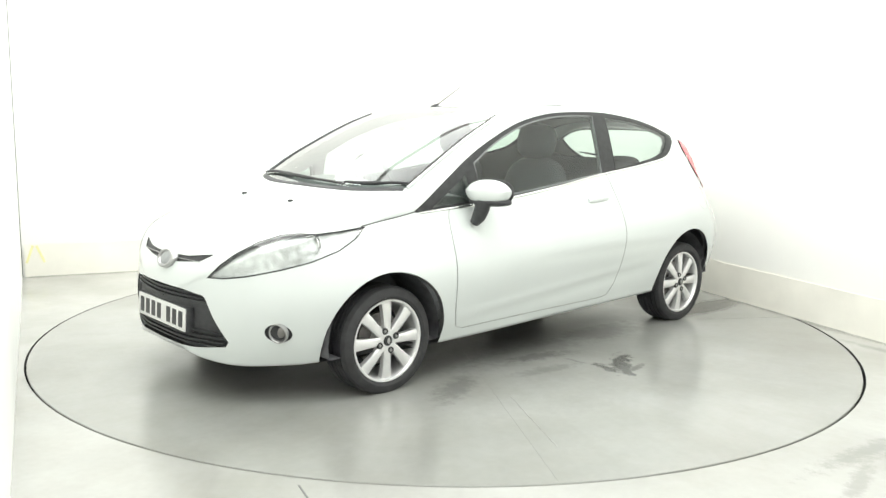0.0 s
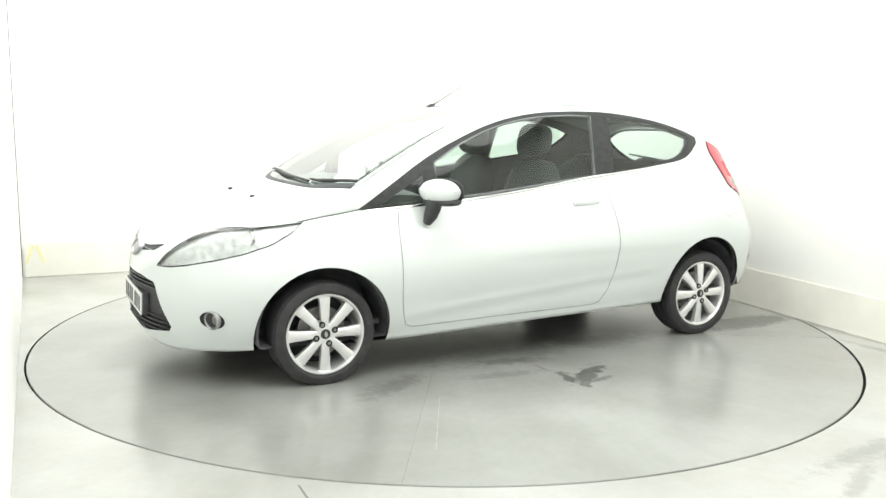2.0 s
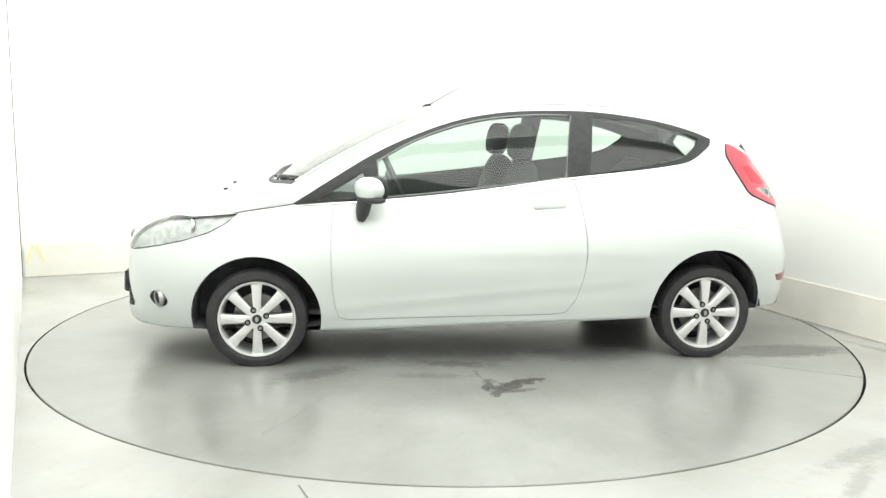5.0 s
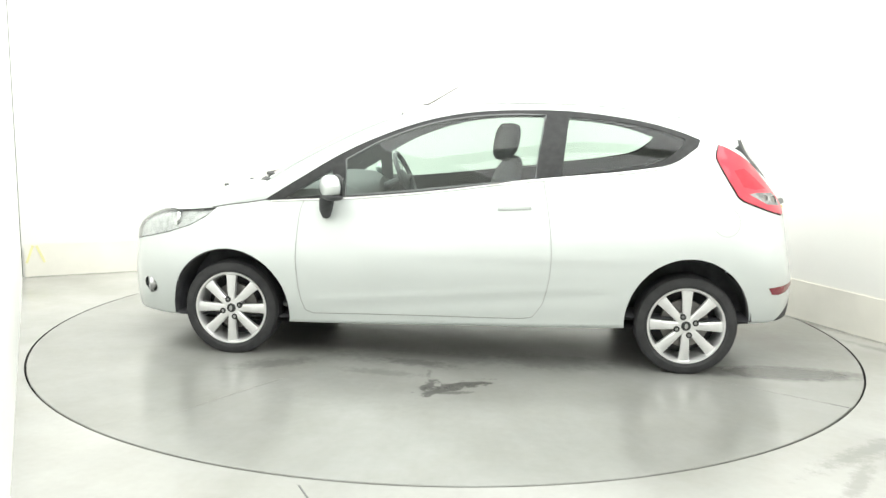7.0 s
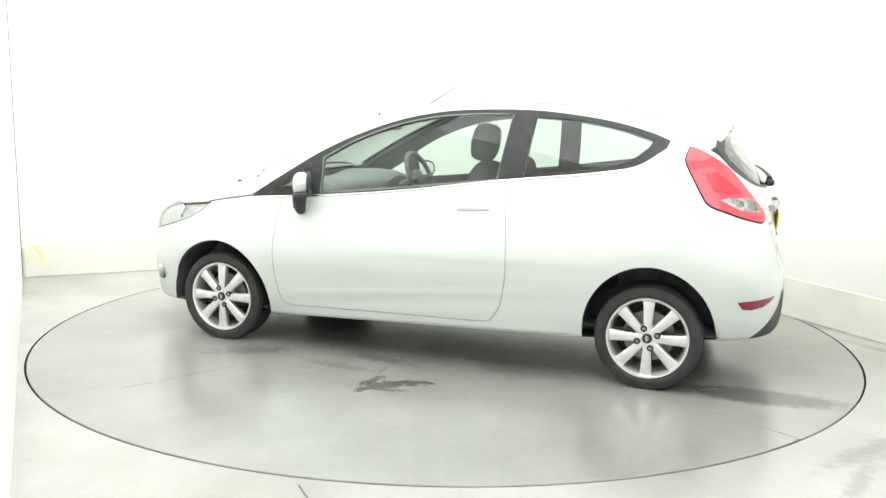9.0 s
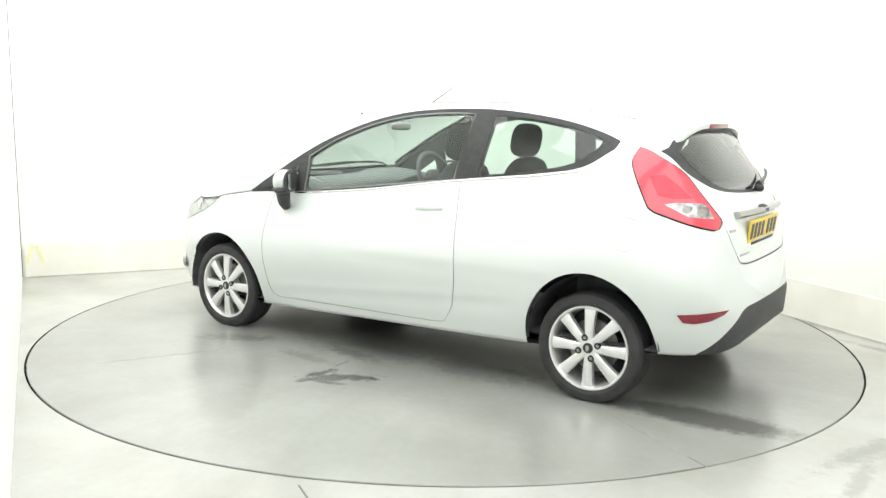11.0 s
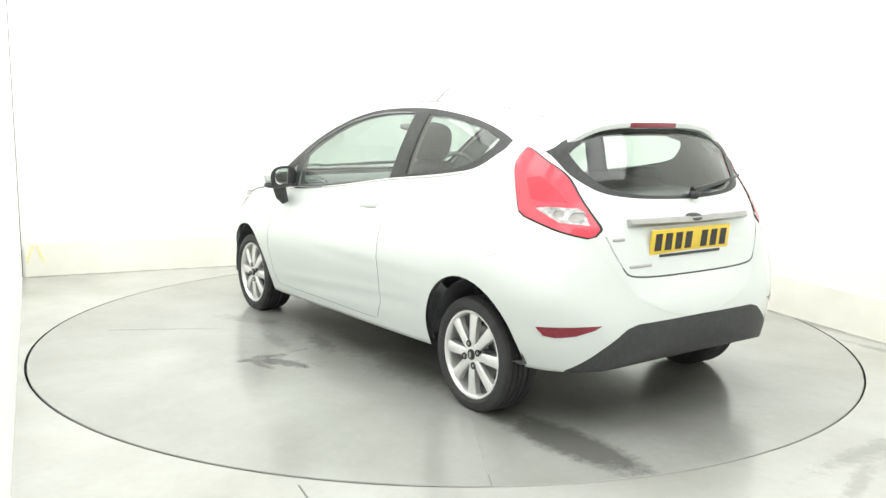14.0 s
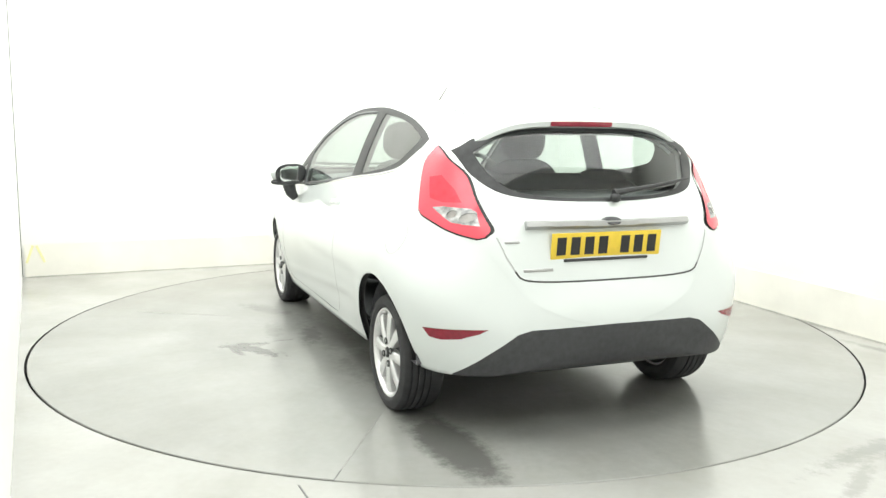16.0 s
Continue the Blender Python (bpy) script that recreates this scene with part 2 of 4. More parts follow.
# ------------------------------------------------------------ the room
def room():
    n = 160
    ring = [(TABLE_R * math.cos(2 * math.pi * k / n), TABLE_R * math.sin(2 * math.pi * k / n)) for k in range(n)]
    bm = bmesh.new()
    inner = [bm.verts.new((x * .9974, y * .9974 - .004, 0)) for x, y in ring]
    outer = [bm.verts.new((x * 4.0, y * 4.0, 0)) for x, y in ring]
    for k in range(n):
        j = (k + 1) % n
        bm.faces.new((inner[k], outer[k], outer[j], inner[j]))
    floor = part("floor", bm, FLOOR)
    tagged(floor, "pale grey painted concrete floor with damp scuffs round the turntable", "floor", kind="structure")
    bm = bmesh.new()
    bmesh.ops.create_circle(bm, cap_ends=True, segments=64, radius=TABLE_R + 0.05, matrix=pose(0, 0, -0.06))
    lip = [[bm.verts.new((x * .9975, y * .9975 - .004, z)) for x, y in ring] for z in (-0.06, -0.001)]
    for k in range(n):
        j = (k + 1) % n
        bm.faces.new((lip[0][k], lip[1][k], lip[1][j], lip[0][j]))
    tagged(part("turntable_pit", bm, PIT), "dark shallow pit below the turntable", "pit", kind="structure")
    # expansion joint in the fixed floor
    bm = bmesh.new()
    a, b = Vector((-0.525, -2.475, 0)), Vector((-0.30, -2.95, 0))
    side = (b - a).normalized().cross(Vector((0, 0, 1))) * 0.003
    slab(bm, [(p.x, p.y) for p in (a - side, b - side, b + side, a + side)], 0.0, 0.002)
    ob = part("joint", bm, GAP, floor)

    def wall(name, p, q, h=3.4, thick=0.12, out=1):
        p, q = Vector((*p, 0)), Vector((*q, 0))
        d = (q - p).normalized()
        nrm = Vector((d.y, -d.x, 0)) * out * thick
        bm = bmesh.new()
        slab(bm, [(v.x, v.y) for v in (p, q, q + nrm, p + nrm)], 0, h)
        bmesh.ops.recalc_face_normals(bm, faces=bm.faces[:])
        ob = part(name, bm, WALLPAINT)
        tagged(ob, "plain bright white painted studio wall", "wall", kind="structure")
        return ob, p, q, nrm / thick

    back_l, back_r = (-3.45, 1.41), (1.16, 3.51)
    right_f = (4.42, -4.30)
    left_b = (0.75, -7.30)
    wall("wall_back", back_l, back_r, out=-1)
    wall("wall_right", back_r, right_f, out=-1)
    wall("wall_left", (-3.47, 1.44), left_b, out=1)
    wall("wall_front", left_b, (4.42, -5.6), out=1)
    wall("wall_corner", (4.42, -5.7), (4.40, -4.20), out=1)
    bm = bmesh.new()
    slab(bm, [(-5, -8), (6, -8), (6, 5), (-5, 5)], 3.42, 3.5)
    tagged(part("ceiling", bm, WALLPAINT), "plain white studio ceiling", "ceiling", kind="structure")

    def skirting(name, p, q, inset):
        p, q = Vector((*p, 0)), Vector((*q, 0))
        d = (q - p).normalized()
        nrm = Vector((d.y, -d.x, 0)) * inset
        bm = bmesh.new()
        slab(bm, [(v.x, v.y) for v in (p, q, q + nrm, p + nrm)], 0, 0.275)
        bmesh.ops.recalc_face_normals(bm, faces=bm.faces[:])
        bmesh.ops.bevel(bm, geom=[e for e in bm.edges if all(v.co.z > 0.2 for v in e.verts)], offset=0.006, segments=2, affect="EDGES")
        board = part(name, bm, CREAM)
        tagged(board, "broad cream painted skirting board at the wall's foot", "skirting board", kind="structure")
        # thin grey line where the board meets the floor
        bm = bmesh.new()
        slab(bm, [(v.x, v.y) for v in (p + nrm, q + nrm, q + nrm * 1.25, p + nrm * 1.25)], 0, .007)
        bmesh.ops.recalc_face_normals(bm, faces=bm.faces[:])
        part("floor_seal", bm, FOOT_GREY, board, "thin grey line at the skirting's foot")

    skirting("baseboard", (-3.43, 1.41), (1.15, 3.50), 0.015)
    for k, (u, lean) in enumerate(((.04, 20), (.12, -22))):
        d = (Vector((1.15, 3.50, 0)) - Vector((-3.43, 1.41, 0))).normalized()
        p = Vector((-3.43, 1.41, 0)) + d * u + Vector((d.y, -d.x, 0)) * (.017 + .002 * k)
        bm = bmesh.new()
        box(bm, Matrix.Translation((p.x, p.y, .19)) @ pose(0, 0, 0, 0, 0, math.degrees(math.atan2(d.y, d.x))) @ pose(0, 0, 0, 0, lean, 0), (.018, .002, .15))
        tagged(part("tape_strip", bm, TAPE), "short strip of pale yellow tape on the skirting", "tape", "tape strips")
    skirting("baseboard", (1.15, 3.50), (4.40, -4.28), 0.013)


room()


def turntable():
    root = new("turntable")
    tagged(root, "large round pale grey painted turntable flush with the floor", "turntable")
    r = TABLE_R - 0.011
    for q in range(4):
        bm = bmesh.new()
        a0 = 148.4 + 90 * q
        arc = []
        n = 48
        for k in range(n + 1):
            a = a0 - 90 * k / n
            rr = r - .003 - (.0045 * (1 - k / n) ** .5 if q == 0 else 0)
            arc.append((rr * math.cos(radians(a)), rr * math.sin(radians(a))))
        mid = radians(a0 - 45)
        shift = Vector((math.cos(mid), math.sin(mid), 0)) * .0004
        top = [bm.verts.new(Vector((x * (1 - .0016), y * (1 - .0016), 0)) + shift) for x, y in arc]
        edge = [bm.verts.new(Vector((x, y, -.004))) for x, y in arc]
        low = [bm.verts.new(Vector((x, y, -.05))) for x, y in arc]
        heart, under = bm.verts.new(shift), bm.verts.new(shift + Vector((0, 0, -.05)))
        for k in range(n):
            bm.faces.new((heart, top[k], top[k + 1]))
            bm.faces.new((top[k], edge[k], edge[k + 1], top[k + 1]))
            bm.faces.new((edge[k], low[k], low[k + 1], edge[k + 1]))
        bm.faces.new((heart, under, low[0], edge[0], top[0]))
        bm.faces.new((heart, top[-1], edge[-1], low[-1], under))
        bmesh.ops.recalc_face_normals(bm, faces=bm.faces[:])
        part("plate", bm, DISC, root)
    bm = bmesh.new()
    box(bm, pose(2.41 * math.cos(radians(148.4)), 2.41 * math.sin(radians(148.4)), .0003, 0, 0, 148.4), (.10, .004, .0016))
    part("joint", bm, GAP, root, "grey joint in the turntable")
    for turn, reach, length in ((148.4, 2.06, .60), (61.1, 1.78, .66)):
        bm = bmesh.new()
        box(bm, pose(reach * math.cos(radians(turn)), reach * math.sin(radians(turn)), .0003, 0, 0, turn), (length, .0022, .0014))
        part("joint", bm, SEAM, root, "faint joint in the turntable")
    return root


table = turntable()


# ------------------------------------------------------------ the car's shell
def curve(pts):
    """A smooth line through (x, value) points that never overshoots."""
    pts = sorted(pts)
    x = np.array([p[0] for p in pts], float)
    y = np.array([p[1] for p in pts], float)
    h, d = np.diff(x), np.diff(y) / np.diff(x)
    m = np.zeros(len(x))
    m[0], m[-1] = d[0], d[-1]
    for i in range(1, len(x) - 1):
        if d[i - 1] * d[i] > 0:
            w1, w2 = 2 * h[i] + h[i - 1], h[i] + 2 * h[i - 1]
            m[i] = (w1 + w2) / (w1 / d[i - 1] + w2 / d[i])

    def at(q):
        q = min(max(q, x[0]), x[-1])
        i = min(max(int(np.searchsorted(x, q)) - 1, 0), len(h) - 1)
        t = (q - x[i]) / h[i]
        return float(y[i] * (1 + 2 * t) * (1 - t) ** 2 + m[i] * h[i] * t * (1 - t) ** 2
                     + y[i + 1] * t * t * (3 - 2 * t) + m[i + 1] * h[i] * t * t * (t - 1))
    return at


FRONT, REAR = 2.10, -1.90
z_top = curve([(2.10, .47), (2.085, .55), (2.05, .635), (2.0, .695), (1.894, .762), (1.7, .842), (1.446, .918), (1.22, .962), (1.17, .985),
               (1.047, 1.068), (.763, 1.228), (.415, 1.376), (.30, 1.405), (.2, 1.418), (0, 1.430), (-.3, 1.436), (-.6, 1.434), (-.9, 1.421),
               (-1.23, 1.384), (-1.45, 1.350), (-1.54, 1.32), (-1.585, 1.27), (-1.672, 1.15), (-1.738, 1.045), (-1.80, .945), (-1.824, .865),
               (-1.842, .70), (-1.87, .62), (-1.89, .55), (-1.90, .49)])
z_bot = curve([(2.10, .42), (2.093, .32), (2.075, .25), (2.03, .205), (1.9, .187), (1.7, .188), (1.55, .195), (.9, .192), (0, .212), (-.9, .236),
               (-1.57, .28), (-1.72, .282), (-1.82, .285), (-1.865, .305), (-1.888, .35), (-1.897, .41), (-1.90, .46)])
z_belt = curve([(2.10, .45), (2.085, .495), (2.05, .545), (2.0, .60), (1.9, .672), (1.8, .716), (1.6, .772), (1.33, .826), (1.04, .868), (.6, .896),
                (.18, .936), (-.43, 1.012), (-.93, 1.062), (-1.15, 1.09), (-1.30, 1.09), (-1.45, 1.045), (-1.6, .95), (-1.7, .88), (-1.78, .80),
                (-1.82, .71), (-1.86, .60), (-1.89, .52), (-1.90, .475)])
z_rail = curve([(2.10, .46), (2.085, .52), (2.05, .585), (2.0, .64), (1.9, .71), (1.8, .758), (1.6, .816), (1.33, .868), (1.17, .912), (1.05, .966),
                (.9, 1.063), (.74, 1.150), (.587, 1.228), (.43, 1.298), (.27, 1.354), (.1, 1.391), (-.05, 1.406), (-.29, 1.415), (-.57, 1.414),
                (-.8, 1.398), (-1.02, 1.369), (-1.2, 1.332), (-1.32, 1.300), (-1.45, 1.258), (-1.52, 1.215), (-1.6, 1.10), (-1.7, .99), (-1.78, .885),
                (-1.82, .78), (-1.86, .612), (-1.89, .535), (-1.90, .482)])
y_belt = curve([(2.10, .02), (2.085, .12), (2.05, .26), (2.0, .39), (1.9, .525), (1.8, .60), (1.6, .68), (1.33, .725), (1.04, .738), (.6, .748),
                (.2, .745), (-.43, .728), (-.93, .715), (-1.15, .708), (-1.30, .705), (-1.45, .70), (-1.6, .670), (-1.7, .632), (-1.78, .558),
                (-1.82, .49), (-1.86, .385), (-1.89, .23), (-1.90, .05)])
y_rail = curve([(2.10, .015), (2.085, .10), (2.05, .23), (2.0, .355), (1.9, .48), (1.8, .55), (1.6, .63), (1.33, .685), (1.17, .708), (1.05, .70),
                (.9, .68), (.74, .66), (.587, .64), (.43, .62), (.27, .595), (.1, .58), (-.05, .575), (-.3, .572), (-1.02, .57), (-1.32, .567), (-1.45, .563),
                (-1.54, .562), (-1.62, .556), (-1.7, .536), (-1.78, .486), (-1.82, .428), (-1.86, .335), (-1.89, .20), (-1.90, .04)])
y_mid = curve([(2.10, .03), (2.085, .16), (2.05, .31), (2.0, .435), (1.9, .57), (1.8, .65), (1.7, .715), (1.55, .78), (1.3, .828), (1.0, .842),
               (.5, .845), (0, .85), (-.5, .855), (-1.0, .858), (-1.3, .852), (-1.5, .832), (-1.65, .79), (-1.75, .715), (-1.82, .605),
               (-1.86, .495), (-1.885, .34), (-1.897, .15), (-1.90, .05)])
crown = curve([(2.10, 2.2), (1.3, 2.7), (1.15, 2.9), (1.0, 3.1), (.5, 3.1), (.2, 3.1), (-1.2, 3.0), (-1.5, 3.4), (-1.62, 2.6), (-1.9, 2.2)])


def section(x):
    """Half a cross-section at x, from the sill over the belt and the roof rail to the middle."""
    zb, zt, z3, z4 = z_bot(x), z_top(x), z_belt(x), z_rail(x)
    y3, y4, y2 = y_belt(x), y_rail(x), y_mid(x)
    z1, z2 = zb + .22 * (z3 - zb), zb + .58 * (z3 - zb)
    p = [Vector((y2 * .915, zb)), Vector((y2 * (.975 - .016 * max(0, 1 - abs(x / .95) ** 4)), z1)), Vector((y2, z2)), Vector((y3, z3))]
    out = [Vector((y2 * .915 * k / 5, zb)) for k in range(5)]
    ext = [p[0] * 2 - p[1]] + p + [p[3] * 2 - p[2] + Vector((-.02, 0))]
    for i, n in ((0, 8), (1, 13), (2, 12)):
        a, b, c, d = ext[i:i + 4]
        for k in range(n):
            t = k / n
            out.append(.5 * (2 * b + (c - a) * t + (2 * a - 5 * b + 4 * c - d) * t * t + (3 * b - a - 3 * c + d) * t ** 3))
    fade = max(0, 1 - abs((x + .02) / .88) ** 6)
    crest = .33 + (.75 - x) * .085
    rear = max(0, 1 - abs((x + .45) / .72) ** 6)
    for v in out[5:]:
        v.x += fade * (.0036 * math.exp(-((v.y - crest) / .018) ** 2) - .0036 * math.exp(-((v.y - crest + .05) / .032) ** 2))
        v.x += rear * (.0022 * math.exp(-((v.y - .612) / .018) ** 2) - .0022 * math.exp(-((v.y - .570) / .030) ** 2))
    n = 9
    for k in range(n):
        t = k / n
        out.append(Vector((y3 + (y4 - y3) * t + .012 * math.sin(math.pi * t), z3 + (z4 - z3) * t)))
    n = 16
    e = crown(x)
    for k in range(n + 1):
        t = k / n
        u = 1 - t
        u = math.sin(u * math.pi / 2) if e > 2.8 else u ** .85
        out.append(Vector((y4 * u, zt - (zt - z4) * u ** e)))
    return out


def stations():
    xs = [FRONT - .0005]
    for a, b, n in ((2.10, 2.04, 9), (2.04, 1.86, 10), (1.86, 1.2, 22), (1.2, .2, 32), (.2, -1.1, 34), (-1.1, -1.5, 13), (-1.5, -1.7, 12), (-1.7, -1.86, 14), (-1.86, -1.8995, 9)):
        xs += [a + (b - a) * k / n for k in range(1, n + 1)]
    return xs


def shell():
    bm = bmesh.new()
    grid = []
    for x in stations():
        ahead = x if x < 1.85 else 1.85 + (x - 1.85) * .84
        grid.append([bm.verts.new((ahead, max(q.x, 0), q.y)) for q in section(x)])
    for a, b in zip(grid, grid[1:]):
        for k in range(len(a) - 1):
            bm.faces.new((a[k], b[k], b[k + 1], a[k + 1]))
    for ring, front in ((grid[0], True), (grid[-1], False)):
        mid = [bm.verts.new((v.co.x, 0, v.co.z)) for v in ring[5:-1]] + [ring[-1]]
        for k in range(len(mid) - 1):
            quad = [ring[5 + k], ring[6 + k], mid[k + 1], mid[k]]
            if quad[1] is quad[2]:
                quad.pop(2)
            bm.faces.new(quad if front else quad[::-1])
    bm.normal_update()
    global HULL
    HULL = BVHTree.FromBMesh(bm)
    return bm


def on_side(x, z):
    """The point of the left flank at x, z, and its normal."""
    hit = HULL.ray_cast(Vector((x, 2, z)), Vector((0, -1, 0)))
    return hit[0], hit[1]


def on_rear(y, z):
    hit = HULL.ray_cast(Vector((-3, max(abs(y), .003), z)), Vector((1, 0, 0)))
    return Vector((hit[0].x, y, z)), Vector((hit[1].x, hit[1].y * (1 if y > 0 else -1), hit[1].z))


def on_front(y, z):
    hit = HULL.ray_cast(Vector((3, max(abs(y), .003), z)), Vector((-1, 0, 0)))
    return Vector((hit[0].x, y, z)), Vector((hit[1].x, hit[1].y * (1 if y > 0 else -1), hit[1].z))


def on_top(x, y):
    hit = HULL.ray_cast(Vector((x, max(abs(y), .003), 3)), Vector((0, 0, -1)))
    return Vector((x, y, hit[0].z)), Vector((hit[1].x, hit[1].y * (1 if y > 0 else -1), hit[1].z))


SIDE = Vector((0, -1, 0))
AHEAD = Vector((1, 0, 0))
BACK = Vector((-1, 0, 0))
DOWN = Vector((0, 0, -1))
OBLIQUE = Vector((-0.5218, -0.8383, -0.1579)).normalized()   # seen from ahead of the wing


def basis(d):
    a = d.cross(Vector((0, 0, 1)))
    a = a.normalized() if a.length > 1e-3 else Vector((1, 0, 0))
    return a, a.cross(d).normalized()


def lift(pts, d):
    """Plan, side or end outlines as points in space."""
    if d in (SIDE, -SIDE):
        return [Vector((x, 0, z)) for x, z in pts]
    if d in (AHEAD, BACK):
        return [Vector((0, y, z)) for y, z in pts]
    if d == DOWN:
        return [Vector((x, y, 0)) for x, y in pts]
    return [Vector(p) for p in pts]


def inside(q, poly):
    x, y = q
    hit = False
    for i in range(len(poly)):
        (x1, y1), (x2, y2) = poly[i], poly[i - 1]
        if (y1 > y) != (y2 > y) and x < (x2 - x1) * (y - y1) / (y2 - y1) + x1:
            hit = not hit
    return hit


def rounded(pts, n=6):
    """Closed smooth outline through the points."""
    pts = [Vector(p) for p in pts]
    out = []
    for i in range(len(pts)):
        a, b, c, d = (pts[(i + k - 1) % len(pts)] for k in range(4))
        for k in range(n):
            t = k / n
            out.append(tuple(.5 * (2 * b + (c - a) * t + (2 * a - 5 * b + 4 * c - d) * t * t + (3 * b - a - 3 * c + d) * t ** 3)))
    return out


def smooth_line(pts, n=6):
    pts = [Vector(p) for p in pts]
    ext = [pts[0] * 2 - pts[1]] + pts + [pts[-1] * 2 - pts[-2]]
    out = []
    for i in range(len(pts) - 1):
        a, b, c, d = ext[i:i + 4]
        for k in range(n):
            t = k / n
            out.append(tuple(.5 * (2 * b + (c - a) * t + (2 * a - 5 * b + 4 * c - d) * t * t + (3 * b - a - 3 * c + d) * t ** 3)))
    return out + [tuple(pts[-1])]


def cut(bm, tag, name, pts, d, over=None, limit=None, grow=0.0):
    """Cuts an outline, seen along d, into the shell and marks the faces in it. over: the only marks it may replace."""
    pts = lift(pts, d)
    a, b = basis(d)
    flat = [(p.dot(a), p.dot(b)) for p in pts]
    if grow:
        turn = sum(flat[i - 1][0] * flat[i][1] - flat[i][0] * flat[i - 1][1] for i in range(len(flat)))
        wide = []
        for i in range(len(flat)):
            e = (Vector(flat[(i + 1) % len(flat)]) - Vector(flat[i - 1])).normalized()
            wide.append(tuple(Vector(flat[i]) + Vector((e.y, -e.x)) * math.copysign(grow, turn)))
        flat = wide
    lo = [min(q[i] for q in flat) - .05 for i in (0, 1)]
    hi = [max(q[i] for q in flat) + .05 for i in (0, 1)]

    def near(f):
        if f.normal.dot(d) > -0.02 or (limit and not limit(f.calc_center_median())):
            return False
        q = f.calc_center_median()
        return lo[0] < q.dot(a) < hi[0] and lo[1] < q.dot(b) < hi[1]

    cand = {f for f in bm.faces if near(f)}
    for i in range(len(pts)):
        p, q = Vector(flat[i - 1]), Vector(flat[i])
        if (q - p).length < 1e-5:
            continue
        w = (q - p).normalized()
        some = []
        for f in cand:
            us = [(Vector((v.co.dot(a), v.co.dot(b))) - p) for v in f.verts]
            al = [u.dot(w) for u in us]
            cr = [u.x * w.y - u.y * w.x for u in us]
            if max(al) > -.001 and min(al) < (q - p).length + .001 and min(cr) < 1e-6 < max(cr):
                some.append(f)
        if not some:
            continue
        nrm = (a * w.y - b * w.x)
        geom = list({e for f in some for e in f.edges} | {v for f in some for v in f.verts}) + some
        got = bmesh.ops.bisect_plane(bm, geom=geom, dist=1e-6, plane_co=a * p.x + b * p.y, plane_no=nrm)
        for g in got["geom"]:
            if isinstance(g, bmesh.types.BMFace) and g.is_valid:
                cand.add(g)
        cand = {f for f in cand if f.is_valid}
    bm.normal_update()
    for f in cand:
        c = f.calc_center_median()
        if inside((c.dot(a), c.dot(b)), flat) and (over is None or f[tag] in over):
            f[tag] = MARKS.setdefault(name, len(MARKS))


MARKS = {"body": 0}


def strip(pts, w):
    """The outline of a narrow band along a line (2D points)."""
    pts = [Vector(p) for p in pts]
    left, right = [], []
    for i, p in enumerate(pts):
        d = (pts[min(i + 1, len(pts) - 1)] - pts[max(i - 1, 0)]).normalized()
        nrm = Vector((-d.y, d.x)) * w / 2
        left.append(tuple(p + nrm))
        right.append(tuple(p - nrm))
    return left + right[::-1]


def ellipse(cx, cz, rx, rz, n=40, a0=0, a1=360):
    return [(cx + rx * math.cos(radians(a0 + (a1 - a0) * k / n)), cz + rz * math.sin(radians(a0 + (a1 - a0) * k / n))) for k in range(n + (a1 - a0 != 360))]


DLO = smooth_line([(1.06, .872), (.845, 1.008), (.643, 1.130), (.441, 1.227), (.194, 1.317), (-.05, 1.368), (-.29, 1.386), (-.57, 1.387), (-.8, 1.367),
                   (-1.02, 1.332), (-1.2, 1.284), (-1.305, 1.243)], 4) + smooth_line([(-1.29, 1.205), (-1.15, 1.115), (-.93, 1.075), (-.58, 1.03), (-.43, 1.015),
                   (.18, .939), (.6, .900), (1.03, .869)], 4)
DOOR_GLASS = smooth_line([(.605, 1.103), (.42, 1.205), (.18, 1.295), (-.05, 1.343), (-.29, 1.362), (-.482, 1.362)], 4) + smooth_line([(-.435, 1.022), (.18, .949), (.60, .908)], 3)
SAIL_GLASS = [(.68, 1.045), (.66, .91), (.94, .887)]
QUARTER_GLASS = smooth_line([(-.608, 1.354), (-.85, 1.335), (-1.06, 1.297), (-1.225, 1.246)], 4) + smooth_line([(-1.205, 1.208), (-1.10, 1.133), (-.90, 1.088), (-.575, 1.043)], 4)
TAIL = smooth_line([(-1.402, 1.215), (-1.47, 1.186), (-1.58, 1.115), (-1.69, .99), (-1.762, .895), (-1.768, .857)], 4) + smooth_line([(-1.757, .850), (-1.66, .880), (-1.525, .930)], 2) + smooth_line([(-1.497, .950), (-1.440, 1.045), (-1.390, 1.138), (-1.388, 1.175)], 3)
REVERSE = [(-1.555, .962), (-1.60, .970), (-1.692, .966), (-1.712, .952), (-1.745, .898), (-1.66, .908)]
LAMP_CELL = [(-1.475, 1.085), (-1.53, 1.095), (-1.60, 1.040), (-1.655, .988), (-1.59, .985), (-1.525, 1.00)]
REFLECTOR = [(-1.672, .480), (-1.842, .488), (-1.83, .470), (-1.79, .446), (-1.735, .437), (-1.695, .443)]
DOOR = smooth_line([(.83, .875), (.85, .80), (.855, .55), (.84, .36), (.815, .27)], 3) + smooth_line([(.77, .252), (.2, .262), (-.33, .268), (-.44, .280)], 3) + smooth_line([(-.495, .36), (-.525, .50), (-.532, .65), (-.515, .82), (-.480, 1.01)], 3)


